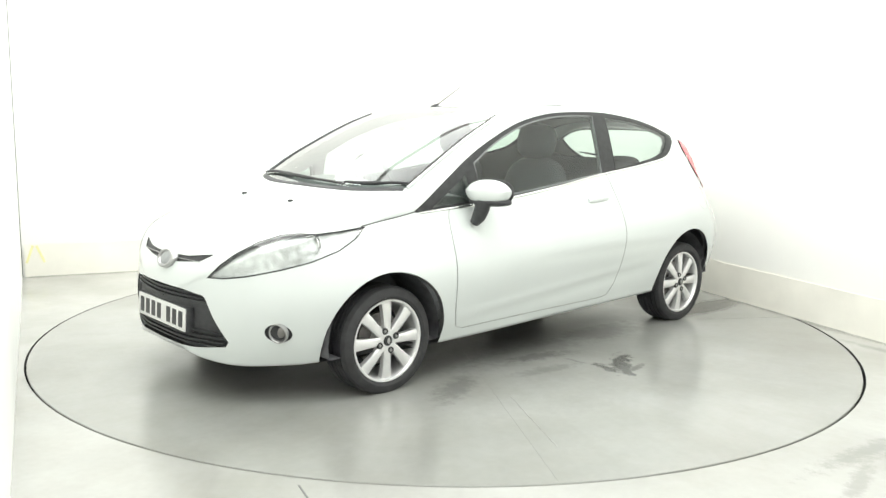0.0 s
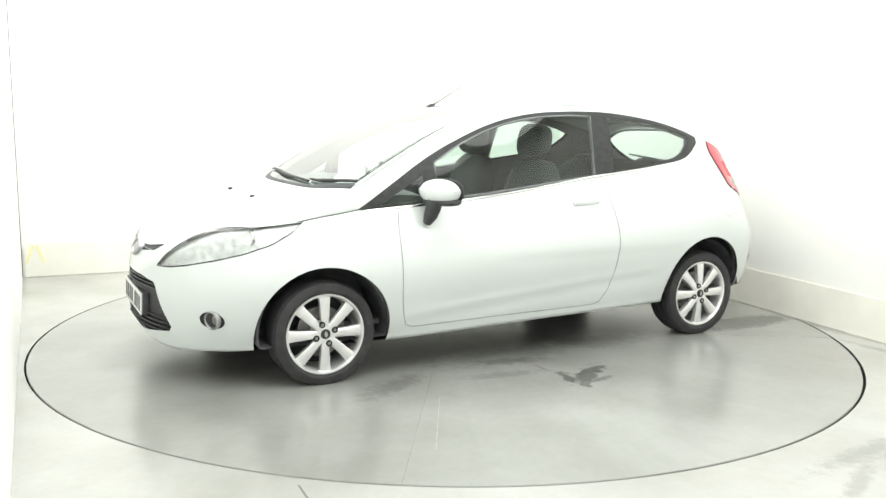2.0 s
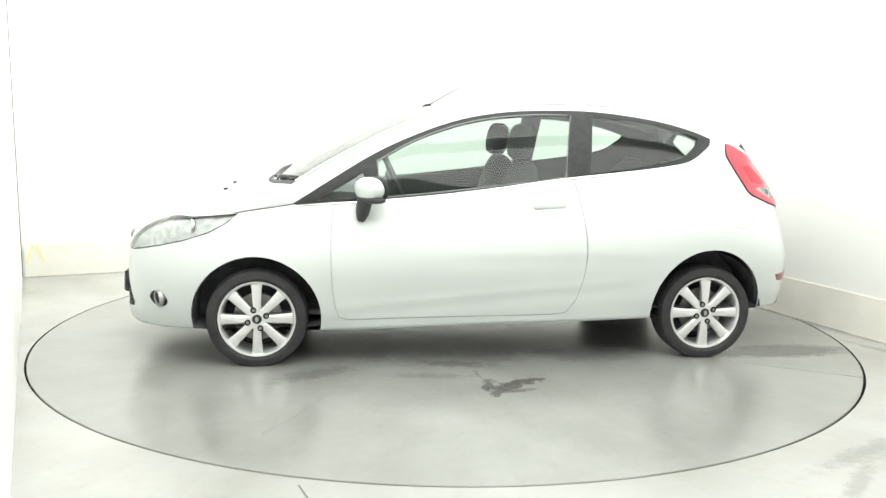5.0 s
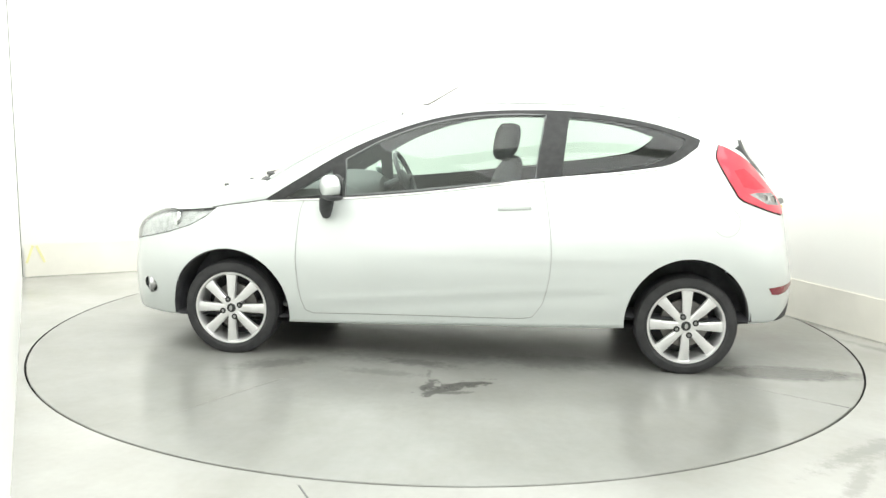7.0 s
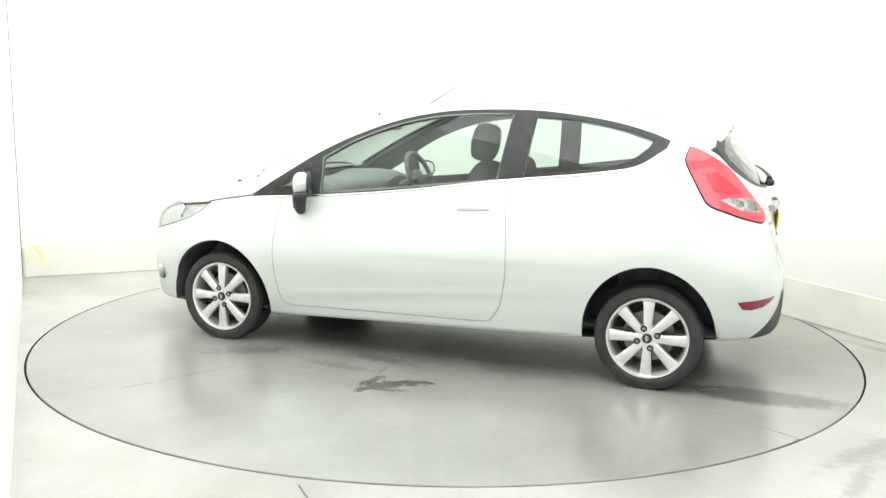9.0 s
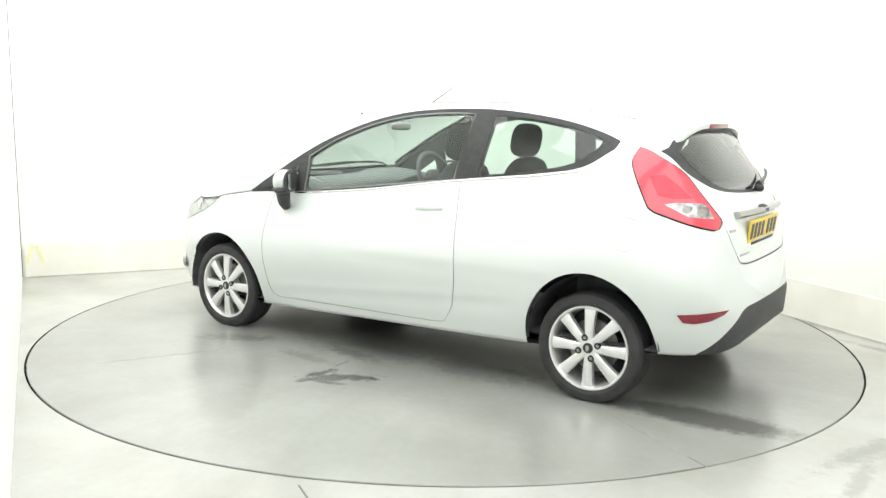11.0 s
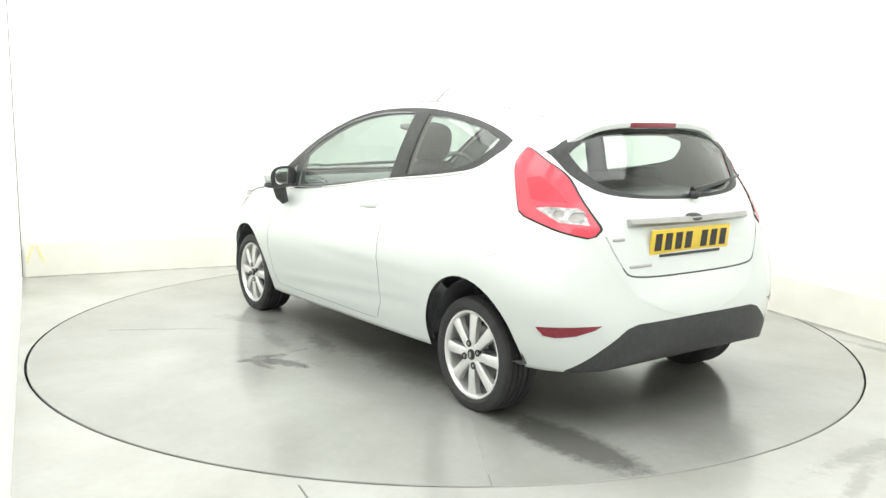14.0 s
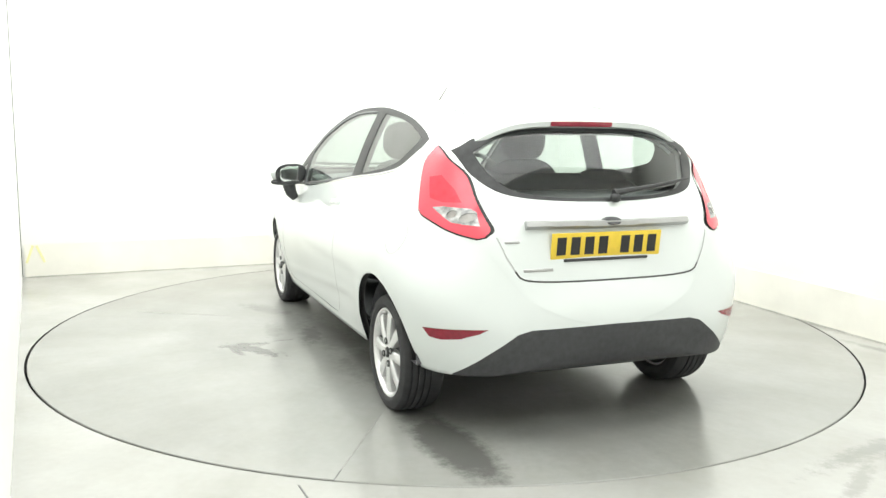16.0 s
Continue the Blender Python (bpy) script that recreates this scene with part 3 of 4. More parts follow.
def marked_shell():
    bm = shell()
    tag = bm.faces.layers.int.new("mark")
    half = lambda c: c.y > .25
    for f in bm.faces:
        c = f.calc_center_median()
        if f.normal.z < -.93 and c.z < .34 and c.x > -1.80:
            f[tag] = MARKS.setdefault("underbody", len(MARKS))
    # wheel arches
    cut(bm, tag, "hole", ellipse(1.253, .262, .345, .342, 44), SIDE)
    cut(bm, tag, "hole", ellipse(-1.257, .275, .328, .360, 44), SIDE)
    # side windows
    cut(bm, tag, "window_surround", DLO, SIDE, limit=half)
    cut(bm, tag, "door_window", DOOR_GLASS, SIDE, over=(MARKS["window_surround"],), limit=half)
    cut(bm, tag, "quarter_window", QUARTER_GLASS, SIDE, over=(MARKS["window_surround"],), limit=half)
    cut(bm, tag, "sail_window", SAIL_GLASS, SIDE, over=(MARKS["window_surround"],), limit=half)
    # windscreen and rear window
    ws = smooth_line([(1.205, -.02), (1.198, .25), (1.168, .42), (1.108, .585), (1.05, .655)], 4) + [(1.012, .674), (.9, .662), (.74, .643), (.587, .623), (.43, .602), (.315, .57)] + smooth_line([(.295, .50), (.28, .30), (.27, -.02)], 3)
    cut(bm, tag, "screen_seal", ws, DOWN, over=(0,))
    cut(bm, tag, "windscreen", ws[:-1] + [(.27, -.1), (1.178, -.1)], DOWN, over=(MARKS["screen_seal"],), grow=-.022)
    rw = smooth_line([(-.02, 1.303), (.33, 1.296), (.48, 1.262), (.592, 1.200)], 3) + smooth_line([(.578, 1.165), (.545, 1.10), (.475, 1.04), (.37, 1.012), (.2, .998), (-.02, .992)], 3)
    cut(bm, tag, "rear_surround", rw, AHEAD, over=(0,), limit=lambda c: c.x < -1.3)
    rw = [(y * .875, 1.145 + (z - 1.145) * .91) for y, z in rw]
    cut(bm, tag, "rear_window", rw, AHEAD, over=(MARKS["rear_surround"],), limit=lambda c: c.x < -1.3)
    # lamps
    cut(bm, tag, "tail_seal", TAIL, SIDE, over=(0,), limit=half, grow=.0055)
    cut(bm, tag, "tail_lamp", TAIL, SIDE, over=(MARKS["tail_seal"],), limit=half)
    cut(bm, tag, "reversing_lamp", REVERSE, SIDE, over=(MARKS["tail_lamp"],), limit=half)
    for x, z, rad in ((-1.648, .940, .017), (-1.702, .930, .020)):
        cut(bm, tag, "lamp_bulb", ellipse(x, z, rad, rad * .95, 14), SIDE, over=(MARKS["reversing_lamp"],), limit=half)
    cut(bm, tag, "lamp_cell", LAMP_CELL, SIDE, over=(MARKS["tail_lamp"],), limit=half)
    cut(bm, tag, "rear_reflector", REFLECTOR, SIDE, over=(0,), limit=half)
    head = [(2.005, .418, .598), (1.949, .443, .651), (1.885, .474, .701), (1.794, .52, .754), (1.704, .57, .786), (1.638, .61, .791), (1.573, .652, .788),
            (1.483, .705, .80), (1.371, .77, .823), (1.418, .75, .774), (1.491, .716, .717), (1.606, .654, .666), (1.718, .59, .634), (1.851, .513, .606), (1.937, .461, .597)]
    cut(bm, tag, "lamp_seal", head, OBLIQUE, over=(0,), grow=.0065)
    cut(bm, tag, "headlamp", head, OBLIQUE, over=(MARKS["lamp_seal"],))
    # front openings
    low = [(-.02, .525), (.20, .52), (.355, .505), (.375, .49), (.49, .30), (.475, .275), (.30, .25), (-.02, .238)]
    cut(bm, tag, "lower_grille", low, BACK, over=(0,), limit=lambda c: c.x > 1.5)
    cut(bm, tag, "upper_grille", [(-.02, .664), (.20, .670), (.35, .692), (.36, .688), (.30, .655), (.15, .637), (-.02, .630)], BACK, over=(0,), limit=lambda c: c.x > 1.5)
    cut(bm, tag, "fog_lamp", ellipse(.655, .352, .034, .044, 24), BACK, over=(0,), limit=lambda c: c.x > 1.5)
    # rear bumper insert
    cut(bm, tag, "bumper_insert", [(-.02, .487), (.38, .480), (.44, .464), (.55, .385), (.665, .29), (.68, .20), (-.02, .20)], AHEAD, over=(0,), limit=lambda c: c.x < -1.5)
    # panel gaps
    door_line = DOOR
    cut(bm, tag, "door_gap", strip(door_line, .0045), SIDE, over=(0,), limit=half)
    cut(bm, tag, "door", DOOR + [(-.47, 1.03), (.8, .9)], SIDE, over=(0,), limit=half)
    cut(bm, tag, "bonnet_gap", strip([(1.365, .822), (1.25, .842), (1.15, .856), (1.055, .873)], .006), SIDE, over=(0,), limit=half)
    cut(bm, tag, "bonnet", [(1.21, -.02), (1.20, .3), (1.14, .50), (1.08, .70), (1.335, .70), (1.60, .645), (1.8, .57), (1.92, .45), (1.985, .3), (2.005, .15), (2.01, -.02)], DOWN, over=(0,))
    gate = smooth_line([(-.02, .668), (.25, .670), (.40, .684), (.44, .72)], 3)
    cut(bm, tag, "boot_gap", strip(gate, .0075), AHEAD, over=(0,), limit=lambda c: c.x < -1.5)
    cut(bm, tag, "gate_side_gap", strip([(.44, .72), (.475, .78), (.505, .855)], .006), AHEAD, over=(0,), limit=lambda c: c.x < -1.5)
    cut(bm, tag, "tailgate", [(-.02, .67), (.39, .69), (.44, .73), (.50, .86), (.55, 1.0), (.58, 1.2), (.40, 1.345), (-.02, 1.36)], AHEAD, over=(0,), limit=lambda c: c.x < -1.44)
    cut(bm, tag, "flap_gap", strip(ellipse(-1.43, .825, .070, .072, 28, 60, 330), .004), SIDE, over=(0,), limit=half)
    zones = (("front_bumper", [(2.2, .60), (1.93, .585), (1.75, .60), (1.62, .56), (1.58, .40), (1.56, .1), (2.2, .1)]),
             ("rear_bumper", [(-2, .665), (-1.80, .668), (-1.64, .70), (-1.57, .62), (-1.54, .45), (-1.54, .1), (-2, .1)]),
             ("roof", [(.40, 1.36), (.26, 1.352), (-.05, 1.404), (-.57, 1.412), (-1.02, 1.367), (-1.40, 1.27), (-1.46, 1.6), (.40, 1.6)]),
             ("front_wing", [(1.62, .1), (.86, .1), (.86, .872), (1.05, .87), (1.33, .84), (1.55, .80), (1.62, .56)]))
    for f in bm.faces:
        if f[tag] == 0:
            c = f.calc_center_median()
            for name, poly in zones:
                if inside((c.x, c.z), poly):
                    f[tag] = MARKS.setdefault(name, len(MARKS))
                    break
    return bm, tag


def take(bm, tag, names, sides, offset=0.0):
    """A bmesh and its normals from the marked faces. sides: 'both' joins the mirror image, 1 or -1 is one side alone."""
    ids = {MARKS[n] for n in names if n in MARKS}
    out = bmesh.new()
    normals = []
    for s in ((1, -1) if sides == "both" else (sides,)):
        made = {}
        for f in bm.faces:
            if f[tag] not in ids:
                continue
            vs = []
            for v in f.verts:
                if v not in made:
                    c = v.co - v.normal * offset
                    made[v] = out.verts.new((c.x, c.y * s, c.z))
                    normals.append((v.normal.x, v.normal.y * s, v.normal.z))
                vs.append(made[v])
            out.faces.new(vs if s == 1 else vs[::-1])
    return out, normals


def panel(name, bm, tag, names, material, parent, sides="both", offset=0.0, label=""):
    got, normals = take(bm, tag, names, sides, offset)
    me = bpy.data.meshes.new(name)
    got.to_mesh(me)
    got.free()
    me.materials.append(material)
    me.polygons.foreach_set("use_smooth", [True] * len(me.polygons))
    me.normals_split_custom_set_from_vertices(normals)
    ob = new(name, me)
    ob.parent = parent
    if label:
        ob["label"] = label
    return ob


def wheel(parent, x, y, z, side):
    root = new("wheel")
    root.parent = parent
    root.matrix_basis = pose(x, y, z, -90 * side, 0, 0)
    R = .269
    bm = bmesh.new()
    prof = [(.196, -.17), (.205, -.176), (.235, -.178), (.258, -.165), (R - .002, -.14)]
    for k in range(4):
        h = -.128 + k * .030
        prof += [(R, h), (R, h + .022), (R - .007, h + .023), (R - .007, h + .029)]
    prof += [(R, -.008), (R - .003, .005), (.259, .018), (.243, .026), (.222, .028), (.210, .022), (.203, .010), (.190, -.02), (.190, -.15)]
    lathe(bm, prof, 72, closed=True)
    bmesh.ops.recalc_face_normals(bm, faces=bm.faces[:])
    tyre = part("tyre", bm, RUBBER, root, smooth=30)
    bm = bmesh.new()
    lathe(bm, [(.180, -.15), (.186, -.01), (.190, .008), (.196, .017), (.204, .018), (.2085, .012), (.208, 0), (.200, -.05), (.192, -.15)], 64, closed=True)
    bmesh.ops.recalc_face_normals(bm, faces=bm.faces[:])
    part("rim", bm, ALLOY, root, "silver alloy rim")
    for k in range(8):
        bm = bmesh.new()
        vs = []
        for r, w, h0, h1 in ((.030, .0165, -.010, .012), (.07, .0205, -.014, .014), (.12, .0235, -.018, .014), (.165, .0265, -.024, .010), (.192, .031, -.03, .007)):
            vs.append([bm.verts.new((r, w, h0)), bm.verts.new((r, w, h1 - .006)), bm.verts.new((r, w * .62, h1)), bm.verts.new((r, -w * .62, h1)), bm.verts.new((r, -w, h1 - .006)), bm.verts.new((r, -w, h0))])
        for a, b in zip(vs, vs[1:]):
            for i in range(6):
                bm.faces.new((a[i], a[(i + 1) % 6], b[(i + 1) % 6], b[i]))
        bm.faces.new(vs[0])
        bm.faces.new(vs[-1][::-1])
        bmesh.ops.recalc_face_normals(bm, faces=bm.faces[:])
        bmesh.ops.rotate(bm, verts=bm.verts[:], matrix=Matrix.Rotation(2 * math.pi * k / 8, 3, "Z"))
        part("spoke", bm, ALLOY, root)
    bm = bmesh.new()
    lathe(bm, [(.0001, .012), (.045, .012), (.058, .006), (.062, -.012), (.062, -.05), (.0001, -.05)], 32)
    part("hub", bm, ALLOY, root)
    bm = bmesh.new()
    lathe(bm, [(.0001, .021), (.018, .020), (.024, .017), (.026, .011), (.0001, .011)], 28)
    part("hub_cap", bm, BLACK, root, "black centre cap")
    bm = bmesh.new()
    lathe(bm, [(.0001, .0225), (.010, .0222), (.015, .0208), (.0155, .0185)], 20)
    for v in bm.verts:
        v.co.x *= .6
    part("cap_emblem", bm, SATIN, root, "small oval emblem")
    for k in range(4):
        a = math.pi / 2 * k + .35
        at = pose(.052 * math.cos(a), .052 * math.sin(a), 0)
        bm = bmesh.new()
        lathe(bm, [(.009, .004), (.009, .0155), (.0115, .0185), (.0150, .0185), (.0165, .015), (.0165, .004)], 16, at)
        part("nut_seat", bm, BLACK, root, "dark wheel nut recess")
        bm = bmesh.new()
        lathe(bm, [(.0001, .0185), (.0065, .0185), (.0088, .0155), (.0088, .004)], 6, at)
        part("wheel_nut", bm, SATIN, root, "steel wheel nut")
    bm = bmesh.new()
    lathe(bm, [(.04, -.055), (.128, -.055), (.13, -.06), (.13, -.078), (.04, -.08)], 48, closed=True)
    part("brake_disc", bm, BRAKE, root)
    bm = bmesh.new()
    lathe(bm, [(.0001, -.14), (.189, -.14), (.189, -.145), (.0001, -.145)], 40)
    part("back_plate", bm, PLASTIC, root)
    return root


def ribbon(bm, pts, normals, w, h, up=None):
    """A raised bar of that width and height along points of a surface."""
    rings = []
    for i, (p, nr) in enumerate(zip(pts, normals)):
        d = (pts[min(i + 1, len(pts) - 1)] - pts[max(i - 1, 0)]).normalized()
        nr = nr.normalized()
        side = d.cross(nr).normalized() * w / 2
        rings.append([bm.verts.new(q) for q in (p - side - nr * .004, p - side * .98 + nr * h * .6, p - side * .6 + nr * h, p + side * .6 + nr * h, p + side * .98 + nr * h * .6, p + side - nr * .004)])
    for a, b in zip(rings, rings[1:]):
        for i in range(6):
            bm.faces.new((a[i], a[(i + 1) % 6], b[(i + 1) % 6], b[i]))
    bm.faces.new(rings[0])
    bm.faces.new(rings[-1][::-1])
    bmesh.ops.recalc_face_normals(bm, faces=bm.faces[:])


def blob(bm, m, size, n=2.6, seg=28, rings=16):
    """A rounded block: a ball squared off by the power n."""
    rows = []
    for i in range(rings + 1):
        v = math.pi * (i / rings - .5)
        row = []
        for k in range(seg):
            u = 2 * math.pi * k / seg
            f = lambda c: math.copysign(abs(c) ** (2 / n), c)
            row.append(bm.verts.new(m @ Vector((size[0] / 2 * f(math.cos(v)) * f(math.cos(u)), size[1] / 2 * f(math.cos(v)) * f(math.sin(u)), size[2] / 2 * f(math.sin(v))))))
        rows.append(row)
    for a, b in zip(rows, rows[1:]):
        for k in range(seg):
            bm.faces.new((a[k], a[(k + 1) % seg], b[(k + 1) % seg], b[k]))
    bmesh.ops.remove_doubles(bm, verts=bm.verts[:], dist=1e-5)
    bmesh.ops.recalc_face_normals(bm, faces=bm.faces[:])


def number_plate(parent, m, material, label):
    bm = bmesh.new()
    box(bm, m, (.008, .52, .111), .003)
    plate = part("number_plate", bm, material, parent, label)
    at = (-.215, -.150, -.085, -.020, .085, .150, .215)
    for y in at:
        bm = bmesh.new()
        box(bm, m @ pose(.0045, y, 0), (.002, .042, .076))
        part("plate_bar", bm, INK, plate, "dark bar")
    return plate


def door_mirror(parent, s):
    at = pose(.655, .852 * s, .962, 0, 0, 28 * s)
    bm = bmesh.new()
    blob(bm, at, (.105, .244, .132), 2.5)
    inv = at.inverted()
    for v in bm.verts:
        q = inv @ v.co
        if q.x < -.028:
            q.x = -.028 + (q.x + .028) * .2
        q.z += -.010 * abs(q.y / .1) ** 2 * (1 if q.z > 0 else -1)
        v.co = at @ q
    house = part("door_mirror", bm, PAINT, parent, "white door mirror on a black foot")
    bm = bmesh.new()
    blob(bm, at @ pose(-.004, .01 * s, -.049), (.104, .226, .046), 2.4)
    part("lower_shell", bm, PLASTIC, house, "black lower mirror shell")
    bm = bmesh.new()
    tube(bm, [(.675, .842 * s, .918), (.682, .835 * s, .88), (.69, .82 * s, .835), (.695, .795 * s, .80)], [.040, .040, .036, .024], 14)
    part("foot", bm, PLASTIC, house, "black mirror foot")
    bm = bmesh.new()
    blob(bm, at @ pose(-.038, 0, 0), (.026, .247, .135), 2.6)
    part("mirror_rim", bm, BLACK, house, "black mirror rim")
    bm = bmesh.new()
    blob(bm, at @ pose(-.0515, 0, .002), (.006, .198, .102), 3.0)
    part("mirror_glass", bm, CHROME, house, "mirror glass")


def fittings(root):
    for s in (1, -1):
        door_mirror(root, s)
        # bright strip under the side windows
        bm = bmesh.new()
        pts = [on_side(x, z_belt(x) - .004 + .008 * max(0, min(1, (.2 - x))))  for x in [1.02 - .06 * k for k in range(37)]]
        ribbon(bm, [Vector((p.x, p.y * s, p.z)) for p, _ in pts], [Vector((q.x, q.y * s, q.z)) for _, q in pts], .011, .004)
        part("belt_strip", bm, CHROME, root, "thin bright belt strip")
        bm = bmesh.new()
        p, q = on_side(-.33, .872)
        box(bm, pose(-.33, (p.y + .006) * s, .872, 0, 3 , 0), (.18, .016, .024), .007, 3)
        for dx in (-.075, .075):
            box(bm, pose(-.33 + dx, (p.y + .002) * s, .872), (.03, .016, .020), .005)
        part("door_handle", bm, PAINT, root, "white door handle")
        # front fog lamp bezel
        p, q = on_front(.655 * s, .352)
        bm = bmesh.new()
        turn = (q * .6 + Vector((.5, 0, 0))).to_track_quat("Z", "X").to_matrix().to_4x4()
        lathe(bm, [(.034, -.03), (.037, .004), (.042, .009), (.047, .006), (.048, -.012)], 32, Matrix.Translation(p) @ turn)
        bezel = part("fog_bezel", bm, SATIN, root, "chrome fog lamp bezel")
        bm = bmesh.new()
        blob(bm, Matrix.Translation(p) @ turn @ pose(0, 0, -.020), (.060, .060, .022), 2.1, 20, 12)
        part("fog_lens", bm, BRAKE, bezel, "clear fog lamp lens")
        # headlamp innards
        for x, y, z, r in ((1.60, .655, .742, .045), (1.80, .555, .675, .036)):
            bm = bmesh.new()
            d = Vector((1, .35 * s, .1)).to_track_quat("Z", "X").to_matrix().to_4x4()
            lathe(bm, [(.012, -.03), (r * .8, -.012), (r, .004), (r * 1.08, .004), (r * 1.08, -.01)], 28, Matrix.Translation((x, y * s, z)) @ d)
            part("lamp_bowl", bm, CHROME, root, "round chrome headlamp bowl")
    # grille bars
    for z, w, n in ((.508, .35, 1), (.490, .36, 1), (.472, .375, 1), (.335, .45, 1), (.312, .465, 1), (.290, .46, 1), (.268, .42, 1)):
        bm = bmesh.new()
        pts = [on_front(-w + 2 * w * k / 20, z) for k in range(21)]
        ribbon(bm, [p + Vector((-.016, 0, 0)) for p, _ in pts], [Vector((1, 0, 0))] * 21, .009, .012)
        part("grille_bar", bm, BLACK, root, "black grille bar")
    for z in (.650,):
        bm = bmesh.new()
        pts = [on_front(-.30 + .6 * k / 16, z) for k in range(17)]
        ribbon(bm, [p + Vector((-.006, 0, 0)) for p, _ in pts], [q for _, q in pts], .005, .008)
        part("grille_bar", bm, SATIN, root, "satin chrome grille bar")
    p, q = on_front(0.001, .642)
    turn = (q + Vector((.9, 0, 0))).to_track_quat("Z", "X").to_matrix().to_4x4()
    p = p + Vector((.012, 0, 0))
    bm = bmesh.new()
    at = Matrix.Translation((p.x - .010, .035, p.z)) @ turn
    lathe(bm, [(.052, .006), (.058, .016), (.070, .018), (.080, .012), (.083, .0), (.083, -.02)], 40, at)
    for v in bm.verts:
        v.co.z = p.z + (v.co.z - p.z) * .58
    badge = part("front_badge", bm, SATIN, root, "oval satin chrome badge ring")
    bm = bmesh.new()
    lathe(bm, [(.0001, .012), (.04, .011), (.056, .007), (.056, -.01)], 36, at)
    for v in bm.verts:
        v.co.z = p.z + (v.co.z - p.z) * .58
    part("badge_plate", bm, BADGEGREY, badge, "grey badge centre")
    number_plate(root, pose(2.046, .015, .376, 0, -3, 0), WHITEPLATE, "white front number plate")
    bm = bmesh.new()
    box(bm, pose(2.024, .015, .376), (.034, .535, .12), .004)
    part("plate_holder", bm, PLASTIC, root, "black plate holder")
    # tailgate
    bx = on_rear(0.001, .82)[0].x
    number_plate(root, pose(bx - .006, .025, .818, 0, 6, 180), YELLOW, "yellow rear number plate")
    bm = bmesh.new()
    box(bm, pose(bx + .004, .025, .757), (.03, .40, .012), .003)
    part("plate_recess", bm, PLASTIC, root, "dark lower edge of the plate recess")
    bm = bmesh.new()
    pts = [on_rear(-.385 + .77 * k / 24, .902) for k in range(25)]
    ribbon(bm, [p for p, _ in pts], [q for _, q in pts], .034, .030)
    part("tailgate_bar", bm, SATIN, root, "chrome bar over the number plate")
    p, q = on_rear(.001, .914)
    bm = bmesh.new()
    turn = q.to_track_quat("Z", "X").to_matrix().to_4x4()
    lathe(bm, [(.0001, .030), (.034, .030), (.041, .026), (.043, .0)], 32, Matrix.Translation((p.x, 0, p.z)) @ turn)
    for v in bm.verts:
        v.co.z = p.z + (v.co.z - p.z) * .42
    part("rear_badge", bm, PLASTIC, root, "small dark oval badge")
    for y0, y1, z in ((.475, .415, .838), (.405, .275, .722)):
        bm = bmesh.new()
        pts = [on_rear(y0 + (y1 - y0) * k / 4, z) for k in range(5)]
        ribbon(bm, [p for p, _ in pts], [q for _, q in pts], .013, .003)
        part("lettering", bm, SATIN, root, "small chrome lettering as a plain bar")
    # rear wiper
    bm = bmesh.new()
    w = [on_rear(-.03 - .42 * k / 8, 1.012 + .052 * k / 8) for k in range(9)]
    tube(bm, [p + q.normalized() * (.036 if k else .03) for k, (p, q) in enumerate(w)], [.018, .014, .011, .010, .009, .008, .008, .007, .005], 8)
    p, q = on_rear(-.035, .998)
    blob(bm, Matrix.Translation(p + q.normalized() * .022), (.052, .040, .040), 2.4, 14, 8)
    part("rear_wiper", bm, BLACK, root, "black rear wiper")
    # roof spoiler with the high brake lamp
    bm = bmesh.new()
    rows = []
    for k in range(33):
        y = -.515 + 1.03 * k / 32
        e = (abs(y) / .515) ** 5
        a = on_top(-1.40, y * .96)[0]
        x1 = -1.585 + .06 * e
        z1 = 1.338 - .018 * (y / .5) ** 2
        z1 += (on_top(x1, y)[0].z - .004 - z1) * e
        zm = (a.z + z1) / 2 + .008
        zm += (on_top(-1.50, y)[0].z + .002 - zm) * e
        rows.append([bm.verts.new(q) for q in ((-1.40, y * .97, a.z + .001), (-1.50, y, zm), (x1 + .012, y, z1 + .003), (x1, y, z1 - .006), (x1 + .006, y, z1 - .028), (-1.49, y * .98, z1 - .055), (-1.42, y * .96, a.z - .05))])
    for a, b in zip(rows, rows[1:]):
        for i in range(7):
            bm.faces.new((a[i], a[(i + 1) % 7], b[(i + 1) % 7], b[i]))
    bm.faces.new(rows[0])
    bm.faces.new(rows[-1][::-1])
    bmesh.ops.recalc_face_normals(bm, faces=bm.faces[:])
    sp = part("roof_spoiler", bm, PAINT, root, "white roof spoiler", smooth=50)
    bm = bmesh.new()
    box(bm, pose(-1.574, .02, 1.320, 0, -8, 0), (.022, .305, .024), .006)
    part("brake_lamp", bm, DARKRED, sp, "dark red high brake lamp")
    # aerial
    bm = bmesh.new()
    tube(bm, [(.30, 0, 1.392), (.27, 0, 1.412), (.24, 0, 1.421)], [.014, .011, .006], 10)
    tube(bm, [(.25, 0, 1.417), (.06, 0, 1.530)], [.0036, .002], 8)
    part("aerial", bm, BLACK, root, "thin black roof aerial")
    # windscreen wipers and washer jets
    for y0, y1, x0, x1 in ((.650, .30, 1.025, 1.150), (.32, -.60, 1.165, 1.080)):
        bm = bmesh.new()
        pts = [on_top(x0 + (x1 - x0) * k / 10 + .03 * math.sin(math.pi * k / 10), y0 + (y1 - y0) * k / 10) for k in range(11)]
        tube(bm, [p + q * .012 for p, q in pts], [.008] * 4 + [.011] * 3 + [.008] * 3 + [.005], 8)
        part("wiper", bm, BLACK, root, "black windscreen wiper")
    bm = bmesh.new()
